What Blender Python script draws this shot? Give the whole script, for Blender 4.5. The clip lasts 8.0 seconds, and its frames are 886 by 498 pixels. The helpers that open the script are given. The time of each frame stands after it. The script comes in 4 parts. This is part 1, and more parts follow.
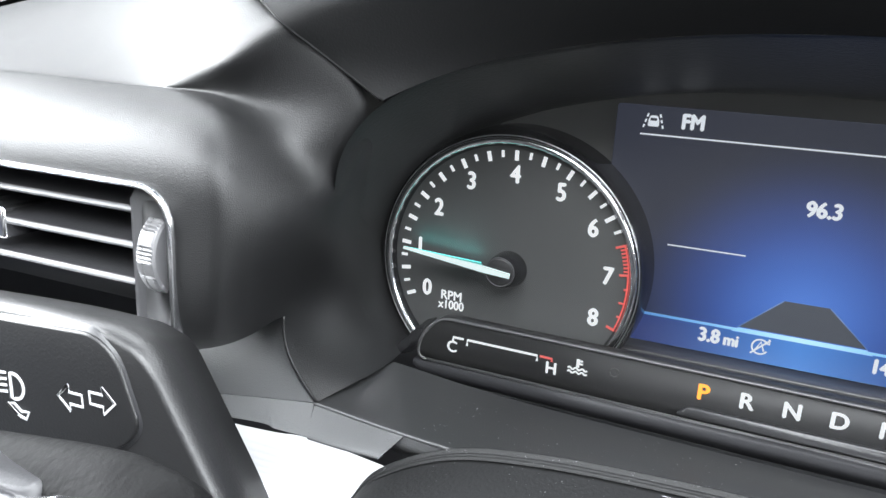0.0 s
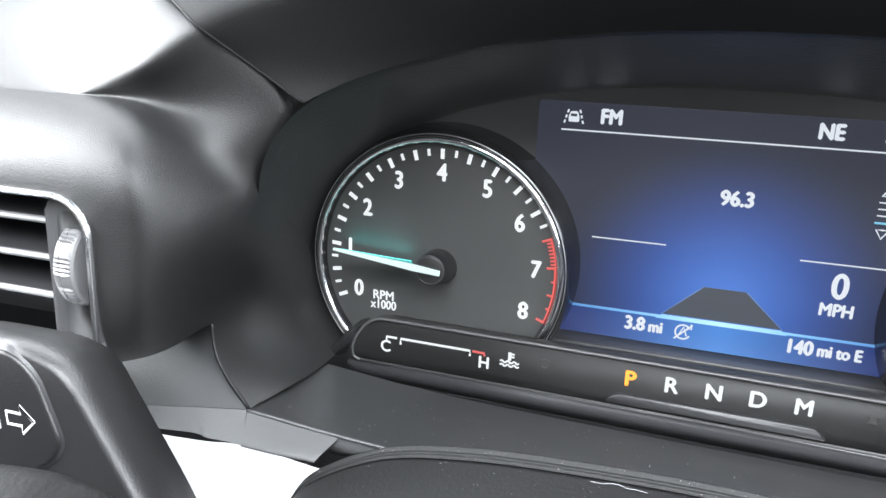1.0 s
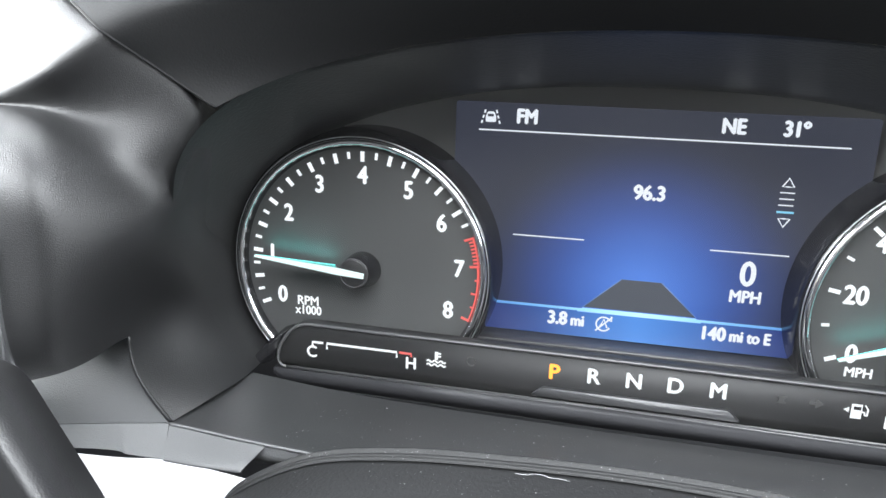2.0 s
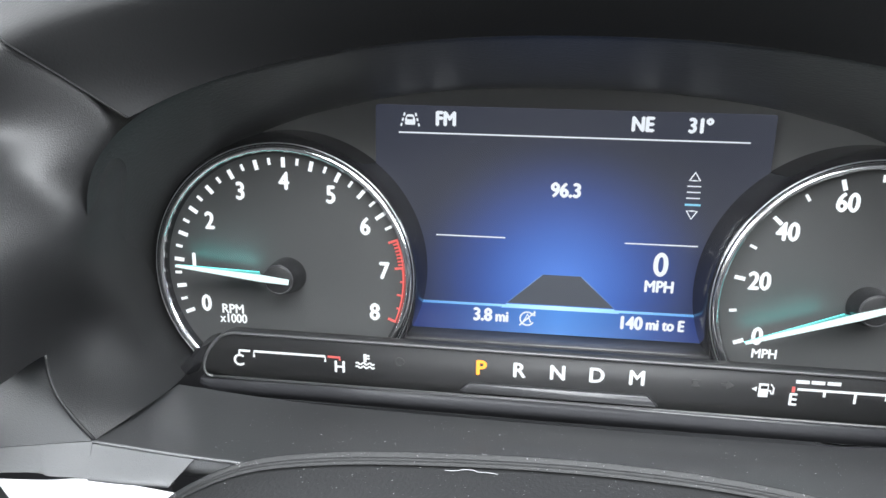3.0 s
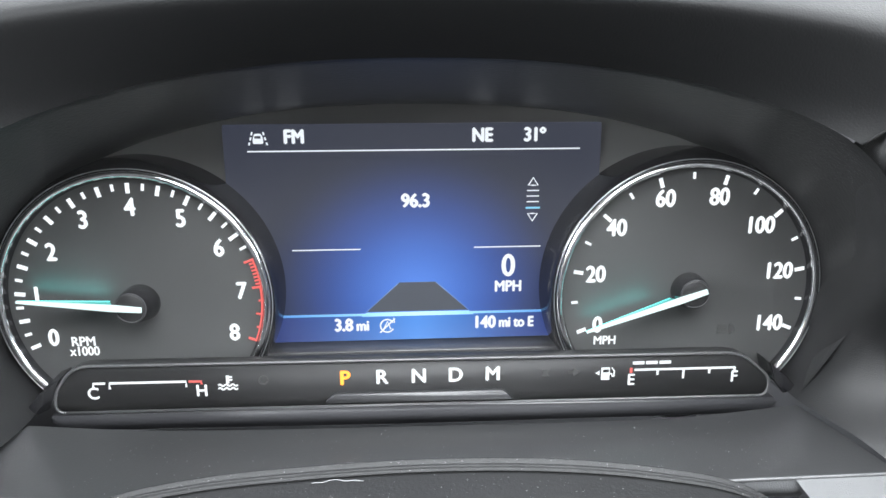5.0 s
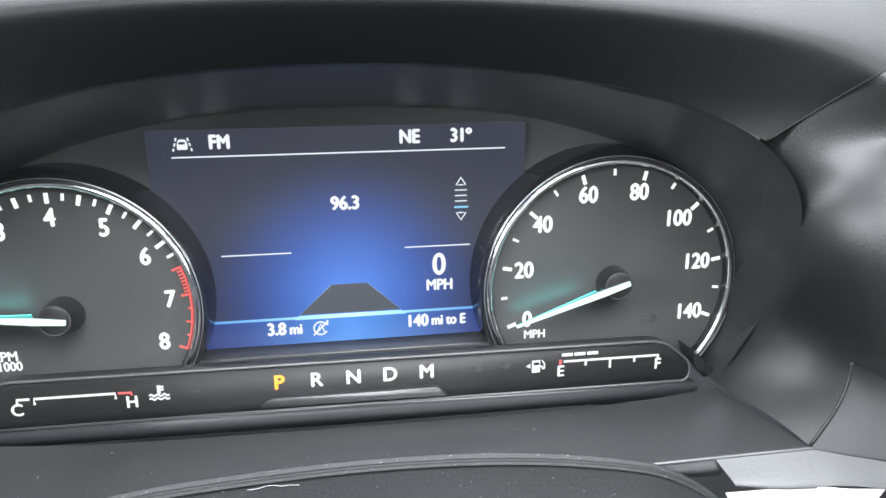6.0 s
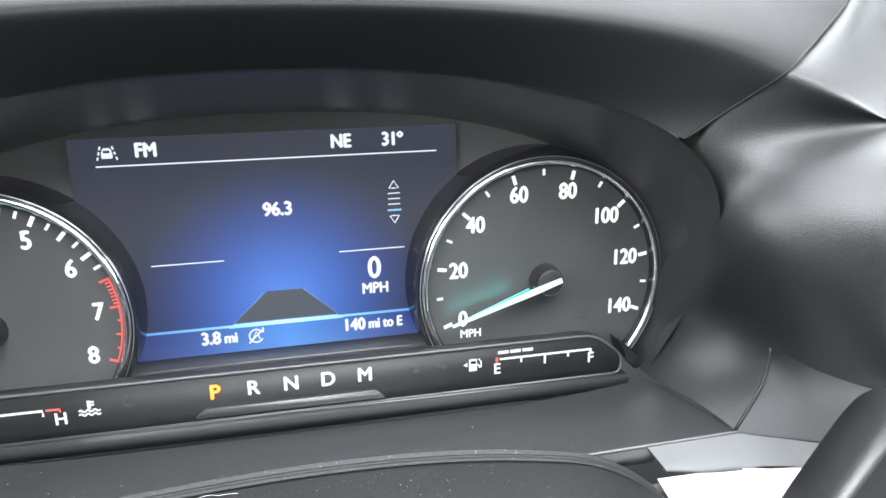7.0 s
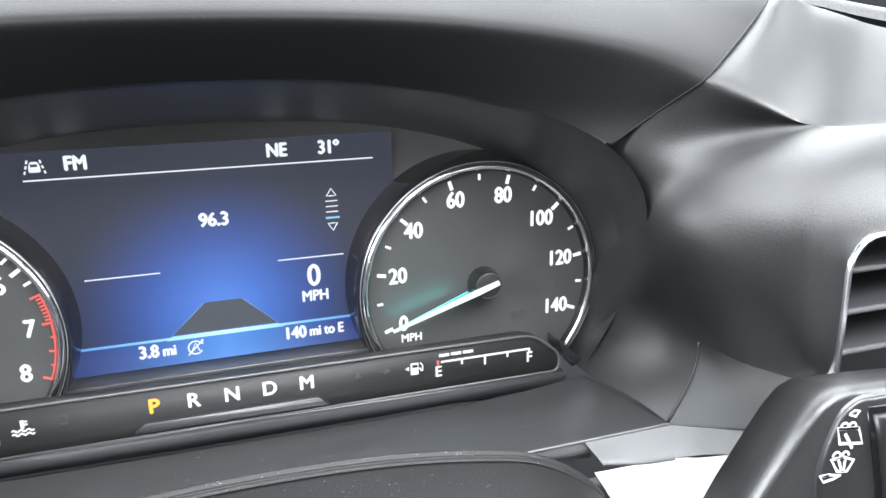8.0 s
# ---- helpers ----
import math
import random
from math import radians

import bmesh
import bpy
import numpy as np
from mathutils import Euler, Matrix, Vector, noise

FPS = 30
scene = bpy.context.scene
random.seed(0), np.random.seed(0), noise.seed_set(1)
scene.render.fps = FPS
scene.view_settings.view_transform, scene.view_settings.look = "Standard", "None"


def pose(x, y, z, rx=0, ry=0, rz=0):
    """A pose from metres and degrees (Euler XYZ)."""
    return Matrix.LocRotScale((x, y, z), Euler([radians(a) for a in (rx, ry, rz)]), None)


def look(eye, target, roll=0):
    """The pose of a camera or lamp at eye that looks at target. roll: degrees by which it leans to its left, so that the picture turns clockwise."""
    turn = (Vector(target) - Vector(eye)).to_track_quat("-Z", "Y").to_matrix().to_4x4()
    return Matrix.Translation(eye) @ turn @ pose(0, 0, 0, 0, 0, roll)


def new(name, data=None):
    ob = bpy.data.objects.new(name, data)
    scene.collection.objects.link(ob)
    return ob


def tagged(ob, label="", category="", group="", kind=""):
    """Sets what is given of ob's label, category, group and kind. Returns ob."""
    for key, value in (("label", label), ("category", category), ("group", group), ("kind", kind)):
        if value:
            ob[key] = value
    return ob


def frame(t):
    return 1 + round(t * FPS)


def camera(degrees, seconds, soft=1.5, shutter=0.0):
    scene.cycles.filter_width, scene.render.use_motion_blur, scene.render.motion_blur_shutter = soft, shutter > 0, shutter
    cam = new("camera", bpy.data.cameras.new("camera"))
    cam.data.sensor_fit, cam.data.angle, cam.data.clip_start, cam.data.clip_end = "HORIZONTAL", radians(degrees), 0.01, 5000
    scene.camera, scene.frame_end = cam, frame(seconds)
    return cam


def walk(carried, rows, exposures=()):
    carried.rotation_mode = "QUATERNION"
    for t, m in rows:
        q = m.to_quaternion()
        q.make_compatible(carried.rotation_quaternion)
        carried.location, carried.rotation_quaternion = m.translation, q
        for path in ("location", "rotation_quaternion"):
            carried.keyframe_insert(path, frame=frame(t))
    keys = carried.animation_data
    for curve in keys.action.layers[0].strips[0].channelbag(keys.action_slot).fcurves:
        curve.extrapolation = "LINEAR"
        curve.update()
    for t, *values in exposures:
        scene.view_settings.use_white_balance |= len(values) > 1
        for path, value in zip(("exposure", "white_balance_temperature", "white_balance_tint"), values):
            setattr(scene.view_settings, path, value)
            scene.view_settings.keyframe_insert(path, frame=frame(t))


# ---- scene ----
cam = camera(61.2, 8.0)
PATH = [
    (0, (-0.024, -0.274, 0.059), (-0.7535, 1.509, -0.4793), 3.26),
    (0.5, (-0.022, -0.274, 0.059), (-0.6802, 1.536, -0.4747), 2.78),
    (1, (-0.02, -0.274, 0.06), (-0.5989, 1.564, -0.4767), 2.39),
    (1.5, (-0.018, -0.274, 0.059), (-0.513, 1.59, -0.466), 2.1),
    (3, (-0.014, -0.277, 0.062), (-0.2341, 1.64, -0.4611), 1.06),
    (3.5, (-0.014, -0.279, 0.064), (-0.1361, 1.648, -0.4605), 0.83),
    (4, (-0.013, -0.281, 0.065), (-0.0463, 1.651, -0.4529), 0.54),
    (4.5, (-0.011, -0.283, 0.066), (0.0381, 1.65, -0.4472), 0.21),
    (6, (-0.007, -0.288, 0.071), (0.2907, 1.616, -0.4608), -0.53),
    (6.5, (-0.007, -0.29, 0.071), (0.3762, 1.601, -0.4572), -0.7),
    (7, (-0.006, -0.291, 0.071), (0.4531, 1.583, -0.4525), -0.95),
    (7.5, (-0.005, -0.292, 0.072), (0.5248, 1.564, -0.451), -1.14),
    (8, (-0.004, -0.295, 0.074), (0.5938, 1.54, -0.4523), -1.32),
]
walk(cam, [(t, look(eye, target, roll)) for t, eye, target, roll in PATH], [(0, -0.33), (1.5, -0.08), (3, 0.02), (4.5, 0.07), (6.5, 0.16), (8, 0.14)])

# ---- light ----
world = bpy.data.worlds.new("sky")
scene.world = world
world.use_nodes = True
wn = world.node_tree.nodes
sky = wn.new("ShaderNodeTexSky")
sky.sky_type, sky.sun_disc, sky.sun_elevation, sky.sun_rotation = "NISHITA", False, radians(38), radians(200)
world.node_tree.links.new(sky.outputs[0], wn["Background"].inputs[0])
wn["Background"].inputs[1].default_value = 0.12


def window_light(name, m, w, h, power, colour=(0.93, 0.97, 1.0)):
    data = bpy.data.lights.new(name, "AREA")
    data.shape, data.size, data.size_y, data.energy, data.color = "RECTANGLE", w, h, power, colour
    ob = new(name, data)
    ob.matrix_world = m
    return ob


window_light("windscreen_daylight", look((0.12, 0.32, 0.37), (0.08, -0.30, -0.27)), 1.40, 0.74, 53)
# Overhead fill, added to brighten up-facing surfaces; no glass roof is known.
window_light("overhead_fill", look((0.15, -0.46, 0.52), (-0.02, -0.18, -0.3)), 0.90, 0.50, 43)
window_light("driver_window_daylight", look((-0.62, -0.20, 0.26), (-0.06, -0.15, -0.02)), 0.70, 0.32, 33)
window_light("passenger_window_daylight", look((1.15, -0.38, 0.28), (-0.05, -0.08, -0.02)), 0.8, 0.30, 33)
window_light("rear_window_daylight", look((0.26, -2.15, 0.17), (0.1, 0.0, 0.0)), 1.15, 0.33, 4)


# ---- materials ----
def shader(name, colour, rough=0.5, metal=0.0, grain=0.0, grain_size=900.0, vary=0.12, coat=0.0, spec=0.5, blotch=18.0):
    """A procedural surface: uneven colour and gloss at two scales, and a fine moulded grain in relief."""
    m = bpy.data.materials.new(name)
    m.use_nodes = True
    n, l = m.node_tree.nodes, m.node_tree.links
    b = n["Principled BSDF"]
    b.inputs["Metallic"].default_value = metal
    b.inputs["Specular IOR Level"].default_value = spec
    b.inputs["Coat Weight"].default_value = coat
    b.inputs["Coat Roughness"].default_value = 0.08
    co = n.new("ShaderNodeTexCoord")
    wide = n.new("ShaderNodeTexNoise")
    wide.inputs["Scale"].default_value, wide.inputs["Detail"].default_value = blotch, 5
    fine = n.new("ShaderNodeTexNoise")
    fine.inputs["Scale"].default_value, fine.inputs["Detail"].default_value = grain_size, 3
    for t in (wide, fine):
        l.new(co.outputs["Object"], t.inputs["Vector"])
    mixer = n.new("ShaderNodeMix")
    mixer.data_type = "RGBA"
    mixer.inputs[6].default_value = (*[c * (1 - vary) for c in colour], 1)
    mixer.inputs[7].default_value = (*[min(1, c * (1 + vary)) for c in colour], 1)
    l.new(wide.outputs["Fac"], mixer.inputs[0])
    l.new(mixer.outputs[2], b.inputs["Base Color"])
    gloss = n.new("ShaderNodeMapRange")
    gloss.inputs["To Min"].default_value, gloss.inputs["To Max"].default_value = max(0.02, rough - 0.06), min(1, rough + 0.06)
    l.new(wide.outputs["Fac"], gloss.inputs["Value"])
    l.new(gloss.outputs["Result"], b.inputs["Roughness"])
    if grain:
        bump = n.new("ShaderNodeBump")
        bump.inputs["Strength"].default_value, bump.inputs["Distance"].default_value = grain, 0.0004
        l.new(fine.outputs["Fac"], bump.inputs["Height"])
        l.new(bump.outputs["Normal"], b.inputs["Normal"])
    return m


def glowing(name, colour, strength):
    m = bpy.data.materials.new(name)
    m.use_nodes = True
    b = m.node_tree.nodes["Principled BSDF"]
    b.inputs["Base Color"].default_value = (0.02, 0.02, 0.02, 1)
    b.inputs["Emission Color"].default_value = (*colour, 1)
    b.inputs["Emission Strength"].default_value = strength
    return m


SOFT = shader("soft_touch_plastic", (0.007, 0.0071, 0.0075), 0.46, spec=0.33, grain=0.4, grain_size=2600)
HOOD = shader("hood_plastic", (0.0045, 0.0046, 0.0048), 0.55, spec=0.10, grain=0.2, grain_size=1500)
TUNNEL = shader("shroud_plastic", (0.010, 0.0101, 0.0105), 0.42, spec=0.28, grain=0.35, grain_size=900)
SHELF = shader("shelf_plastic", (0.018, 0.0183, 0.019), 0.4, grain=0.12, grain_size=1300)
LOWER = shader("lower_dash_plastic", (0.06, 0.061, 0.063), 0.48, grain=0.4, grain_size=2200)
BACK = shader("backplate_charcoal", (0.15, 0.151, 0.149), 0.6, grain=0.1)
PIANO = shader("gloss_black_plastic", (0.006, 0.006, 0.007), 0.16)
SATIN = shader("satin_black_plastic", (0.020, 0.020, 0.022), 0.36, grain=0.15, grain_size=1500)
BARFACE = shader("smoked_bar_plastic", (0.010, 0.010, 0.0105), 0.5, spec=0.2)
# Rim grey is lifted to stand for thin highlights along the bar's edges.
RIM = shader("rim_highlight_grey", (0.05, 0.05, 0.052), 0.3)
DIAL = shader("dial_print_black", (0.033, 0.034, 0.034), 0.6, grain=0.1)
CHROME = shader("dark_chrome", (0.85, 0.85, 0.87), 0.14, metal=1.0, vary=0.05)
BRIGHT = shader("satin_chrome", (0.75, 0.75, 0.77), 0.2, metal=1.0, vary=0.04)
COLUMN = shader("column_plastic", (0.008, 0.0082, 0.0086), 0.6, spec=0.25, grain=0.5, grain_size=900, vary=0.25)
LEATHER = shader("black_leather", (0.004, 0.004, 0.0042), 0.62, spec=0.07, grain=0.8, grain_size=520)
SLATEDGE_LIT = shader("slat_edge_silver_lit", (0.16, 0.16, 0.165), 0.36, metal=0.25, grain=0.15)
CHEEK = shader("cheek_grey_plastic", (0.03, 0.03, 0.032), 0.6, spec=0.25, grain=0.2)
VENT = shader("vent_plastic", (0.02, 0.02, 0.0215), 0.38, grain=0.2)
ICON = shader("white_icon_print", (0.42, 0.425, 0.44), 0.5)
STALK = shader("stalk_plastic", (0.010, 0.010, 0.0105), 0.38, grain=0.25, grain_size=1600)
SMOKE = shader("smoked_chrome", (0.6, 0.6, 0.61), 0.32, metal=1.0, vary=0.05)
KNURL = shader("satin_grey_wheel", (0.13, 0.13, 0.134), 0.36, metal=0.3)
SHELL = shader("cabin_lining", (0.32, 0.32, 0.33), 0.8, grain=0.4)
DOORLINE = shader("door_lining", (0.06, 0.06, 0.065), 0.6, grain=0.4)
CARPET = shader("carpet_grey", (0.20, 0.20, 0.205), 0.95, grain=0.8, grain_size=300)
PAVING = shader("pale_paving", (0.45, 0.45, 0.44), 0.9, grain=0.6, grain_size=60, vary=0.2, blotch=2.0)
WHITE = glowing("backlit_white", (0.93, 0.97, 1.0), 1.15)
RED = glowing("backlit_red", (1.0, 0.13, 0.11), 0.95)
AMBER = glowing("backlit_amber", (1.0, 0.38, 0.012), 2.0)
SCREENWHITE = glowing("display_white", (0.86, 0.92, 1.0), 1.0)
CYAN = glowing("display_cyan", (0.25, 0.72, 1.0), 0.9)
NEEDLE = glowing("needle_ice_white", (0.82, 1.0, 1.0), 1.15)
TEAL = glowing("needle_teal_edge", (0.14, 0.85, 0.82), 2.2)
TEALDIM = glowing("needle_teal_blade", (0.02, 0.20, 0.19), 2.4)
UNLIT = shader("unlit_telltale", (0.028, 0.028, 0.028), 0.5)
DUST = shader("pale_dust", (0.27, 0.27, 0.28), 0.9)
PAD = shader("grained_dash_pad", (0.011, 0.011, 0.0115), 0.66, grain=1.0, grain_size=330)
RIBBED = shader("silver_ribbed_trim", (0.5, 0.5, 0.515), 0.36, metal=0.3, grain=0.2)


def ribs(m, scale):
    """Fine parallel ribs pressed into the surface, running along x."""
    n, l = m.node_tree.nodes, m.node_tree.links
    co, wave, bump = n.new("ShaderNodeTexCoord"), n.new("ShaderNodeTexWave"), n.new("ShaderNodeBump")
    wave.bands_direction = "Y"
    wave.inputs["Scale"].default_value, wave.inputs["Distortion"].default_value = scale, 0.3
    bump.inputs["Strength"].default_value, bump.inputs["Distance"].default_value = 0.16, 0.0004
    l.new(co.outputs["Object"], wave.inputs["Vector"])
    l.new(wave.outputs["Fac"], bump.inputs["Height"])
    l.new(bump.outputs["Normal"], n["Principled BSDF"].inputs["Normal"])


ribs(RIBBED, 420)


def clear_lens(name, dust, mirror, blur):
    """A clear moulded pane: see-through, with a mirror gloss that grows towards grazing, and a thin film of dust that
    also paints in haze.
    """
    m = bpy.data.materials.new(name)
    m.use_nodes = True
    n, l = m.node_tree.nodes, m.node_tree.links
    n.remove(n["Principled BSDF"])
    face, power, scale = n.new("ShaderNodeLayerWeight"), n.new("ShaderNodeMath"), n.new("ShaderNodeMath")
    face.inputs["Blend"].default_value = 0.5
    power.operation, power.inputs[1].default_value = "POWER", 4.0
    scale.operation, scale.inputs[1].default_value, scale.inputs[2].default_value = "MULTIPLY_ADD", 0.6 if mirror > 0.03 else 0.15, mirror
    clear, gloss, mixer = n.new("ShaderNodeBsdfTransparent"), n.new("ShaderNodeBsdfGlossy"), n.new("ShaderNodeMixShader")
    gloss.inputs["Roughness"].default_value = blur
    film, both_ = n.new("ShaderNodeBsdfDiffuse"), n.new("ShaderNodeMixShader")
    film.inputs["Color"].default_value = (0.7, 0.7, 0.7, 1)
    both_.inputs[0].default_value = dust
    l.new(face.outputs["Facing"], power.inputs[0])
    l.new(power.outputs[0], scale.inputs[0])
    l.new(scale.outputs[0], mixer.inputs[0])
    l.new(clear.outputs[0], mixer.inputs[1])
    l.new(gloss.outputs[0], mixer.inputs[2])
    l.new(mixer.outputs[0], both_.inputs[1])
    l.new(film.outputs[0], both_.inputs[2])
    l.new(both_.outputs[0], n["Material Output"].inputs["Surface"])
    return m


# The folds get more film: their paler look is painted haze.
LENS = clear_lens("clear_lens", 0.002, 0.04, 0.16)
WING = clear_lens("clear_lens_fold", 0.0035, 0.008, 0.3)


# ---- mesh helpers ----
def part(name, bm, material, parent=None, label="", smooth=True):
    me = bpy.data.meshes.new(name)
    bmesh.ops.recalc_face_normals(bm, faces=bm.faces)
    bm.to_mesh(me)
    bm.free()
    me.materials.append(material)
    for p in me.polygons:
        p.use_smooth = smooth
    ob = new(name, me)
    ob.parent = parent
    if label:
        ob["label"] = label
    return ob


def thing(name, label, category, group="", kind="", at=(0, 0, 0)):
    ob = new(name)
    ob.empty_display_size = 0.01
    ob.location = at
    return tagged(ob, label, category, group, kind)


def spline(points, n):
    """n + 1 places along a smooth curve that passes through the points."""
    P = [np.array(p, float) for p in points]
    P = [2 * P[0] - P[1]] + P + [2 * P[-1] - P[-2]]
    out = []
    k = len(P) - 3
    for i in range(n + 1):
        s = min(i / n * k, k - 1e-9)
        j = int(s)
        u = s - j
        a, b, c, d = P[j:j + 4]
        out.append(0.5 * (2 * b + (c - a) * u + (2 * a - 5 * b + 4 * c - d) * u * u + (3 * b - 3 * c + d - a) * u ** 3))
    return out


def flowing(points, n):
    """Like spline, but easing past the inner points with no overshoot; it still starts and ends on the outer ones."""
    P = [np.array(p, float) for p in points]
    P = [2 * P[0] - P[1]] + P + [2 * P[-1] - P[-2]]
    out = []
    k = len(P) - 3
    for i in range(n + 1):
        s = min(i / n * k, k - 1e-9)
        j = int(s)
        u = s - j
        a, b, c, d = P[j:j + 4]
        out.append((a * (1 - u) ** 3 + b * (3 * u ** 3 - 6 * u * u + 4) + c * (-3 * u ** 3 + 3 * u * u + 3 * u + 1) + d * u ** 3) / 6)
    return out


def patch(rows, nu, nv, curve=spline):
    """A smooth sheet over a small net of control places, in millimetres."""
    k = 0.001
    fine = [curve(r, nu) for r in rows]
    grid = list(zip(*[curve([f[i] for f in fine], nv) for i in range(nu + 1)]))
    bm = bmesh.new()
    vs = [[bm.verts.new(p * k) for p in row] for row in grid]
    for a, b in zip(vs, vs[1:]):
        for i in range(len(a) - 1):
            bm.faces.new((a[i], a[i + 1], b[i + 1], b[i]))
    return bm


def extrude_outline(pts, y0, y1, bevel=0.0, seg=3):
    """A slab with the outline pts in (x, z), from y0 (towards the driver) to y1."""
    bm = bmesh.new()
    a = [bm.verts.new((x, y0, z)) for x, z in pts]
    f = bm.faces.new(a)
    b = [bm.verts.new((x, y1, z)) for x, z in pts]
    bm.faces.new(b[::-1])
    for i in range(len(pts)):
        j = (i + 1) % len(pts)
        bm.faces.new((a[i], b[i], b[j], a[j]))
    if bevel:
        bmesh.ops.bevel(bm, geom=list(f.edges), offset=bevel, segments=seg, profile=0.5, affect="EDGES")
    return bm


def rounded(x0, x1, z0, z1, r, n=6):
    pts = []
    for cx, cz, a in ((x1 - r, z1 - r, 0), (x0 + r, z1 - r, 90), (x0 + r, z0 + r, 180), (x1 - r, z0 + r, 270)):
        for i in range(n + 1):
            t = radians(a + 90 * i / n)
            pts.append((cx + r * math.cos(t), cz + r * math.sin(t)))
    return pts


def fillet(pts, r, n=5):
    """Rounds the corners of a closed outline."""
    out = []
    k = len(pts)
    for i in range(k):
        p, a, b = (np.array(pts[j % k], float) for j in (i, i - 1, i + 1))
        ra = min(r, 0.45 * np.linalg.norm(a - p), 0.45 * np.linalg.norm(b - p))
        s = p + (a - p) / np.linalg.norm(a - p) * ra
        e = p + (b - p) / np.linalg.norm(b - p) * ra
        for j in range(n + 1):
            u = j / n
            q = (1 - u) ** 2 * s + 2 * u * (1 - u) * p + u * u * e
            out.append((q[0], q[1]))
    return out


def revolve(profile, cx, cz, a0=0.0, a1=360.0, n=128):
    """A ring turned about the line along y through (cx, cz); profile rows are (radius, y)."""
    bm = bmesh.new()
    full = abs(a1 - a0) >= 360
    cols = []
    for i in range(n if full else n + 1):
        t = radians(a0 + (a1 - a0) * i / n)
        cols.append([bm.verts.new((cx + r * math.cos(t), y, cz + r * math.sin(t))) for r, y in profile])
    for i in range(n):
        a, b = cols[i], cols[(i + 1) % len(cols)]
        for j in range(len(profile) - 1):
            bm.faces.new((a[j], a[j + 1], b[j + 1], b[j]))
    return bm


def strip(points, width, y0, y1):
    """A flat ribbon of the given width along places (x, z)."""
    P = [np.array(p, float) for p in points]
    bm = bmesh.new()
    L, R = [], []
    for i, p in enumerate(P):
        d = P[min(i + 1, len(P) - 1)] - P[max(i - 1, 0)]
        nrm = np.array((-d[1], d[0])) / np.linalg.norm(d) * width / 2
        L.append([bm.verts.new((*(p + nrm)[:1], y, (p + nrm)[1])) for y in (y0, y1)])
        R.append([bm.verts.new((*(p - nrm)[:1], y, (p - nrm)[1])) for y in (y0, y1)])
    for i in range(len(P) - 1):
        bm.faces.new((L[i][0], L[i + 1][0], R[i + 1][0], R[i][0]))
        bm.faces.new((L[i][1], R[i][1], R[i + 1][1], L[i + 1][1]))
        bm.faces.new((L[i][0], L[i][1], L[i + 1][1], L[i + 1][0]))
        bm.faces.new((R[i][0], R[i + 1][0], R[i + 1][1], R[i][1]))
    for i in (0, -1):
        bm.faces.new((L[i][0], R[i][0], R[i][1], L[i][1]))
    return bm


def tube(points, radius, n=10):
    P = [np.array(p, float) for p in points]
    bm = bmesh.new()
    rings = []
    for i, p in enumerate(P):
        d = P[min(i + 1, len(P) - 1)] - P[max(i - 1, 0)]
        d = d / np.linalg.norm(d)
        s = np.cross(d, (0.13, 0.31, 0.94))
        s /= np.linalg.norm(s)
        w = np.cross(d, s)
        rings.append([bm.verts.new(p + radius * (s * math.cos(2 * math.pi * j / n) + w * math.sin(2 * math.pi * j / n))) for j in range(n)])
    for a, b in zip(rings, rings[1:]):
        for j in range(n):
            bm.faces.new((a[j], a[(j + 1) % n], b[(j + 1) % n], b[j]))
    bm.faces.new(rings[0])
    bm.faces.new(rings[-1][::-1])
    return bm


def block(x0, x1, y0, y1, z0, z1, bevel=0.0):
    bm = extrude_outline([(x0, z0), (x1, z0), (x1, z1), (x0, z1)], y0, y1)
    if bevel:
        bmesh.ops.bevel(bm, geom=bm.edges[:], offset=bevel, segments=2, profile=0.5, affect="EDGES")
    return bm


def lettering(text, x, y, z, height, material, parent, name="numeral", heavy=0.0, wide=1.0, align="CENTER", label="", slant=0.0):
    """Flat letters that face the driver, centred at (x, z); height is that of a capital, heavy the extra stroke."""
    cu = bpy.data.curves.new("lettering", "FONT")
    cu.body, cu.align_x, cu.align_y = text, align, "CENTER"
    cu.size, cu.resolution_u, cu.shear = height / 0.69, 4, slant
    tmp = new("lettering", cu)
    me = bpy.data.meshes.new_from_object(tmp.evaluated_get(bpy.context.evaluated_depsgraph_get()))
    bpy.data.objects.remove(tmp)
    bm = bmesh.new()
    for i, (dx, dz) in enumerate(((0, 0), (-1, 0), (1, 0), (0, 0.8), (0, -0.8)) if heavy else ((0, 0),)):
        start = len(bm.verts)
        bm.from_mesh(me)
        bm.verts.ensure_lookup_table()
        bmesh.ops.transform(bm, matrix=pose(x + dx * heavy, y - 0.00002 * i, z + dz * heavy, 90) @ Matrix.Diagonal((wide, 1, 1, 1)), verts=bm.verts[start:])
    me2 = bpy.data.meshes.new(name)
    bm.to_mesh(me2)
    bm.free()
    bpy.data.meshes.remove(me)
    me2.materials.append(material)
    ob = new(name, me2)
    ob.parent = parent
    if label:
        ob["label"] = label
    return ob


def lerp(a, b, u):
    return tuple(p + (q - p) * u for p, q in zip(a, b))


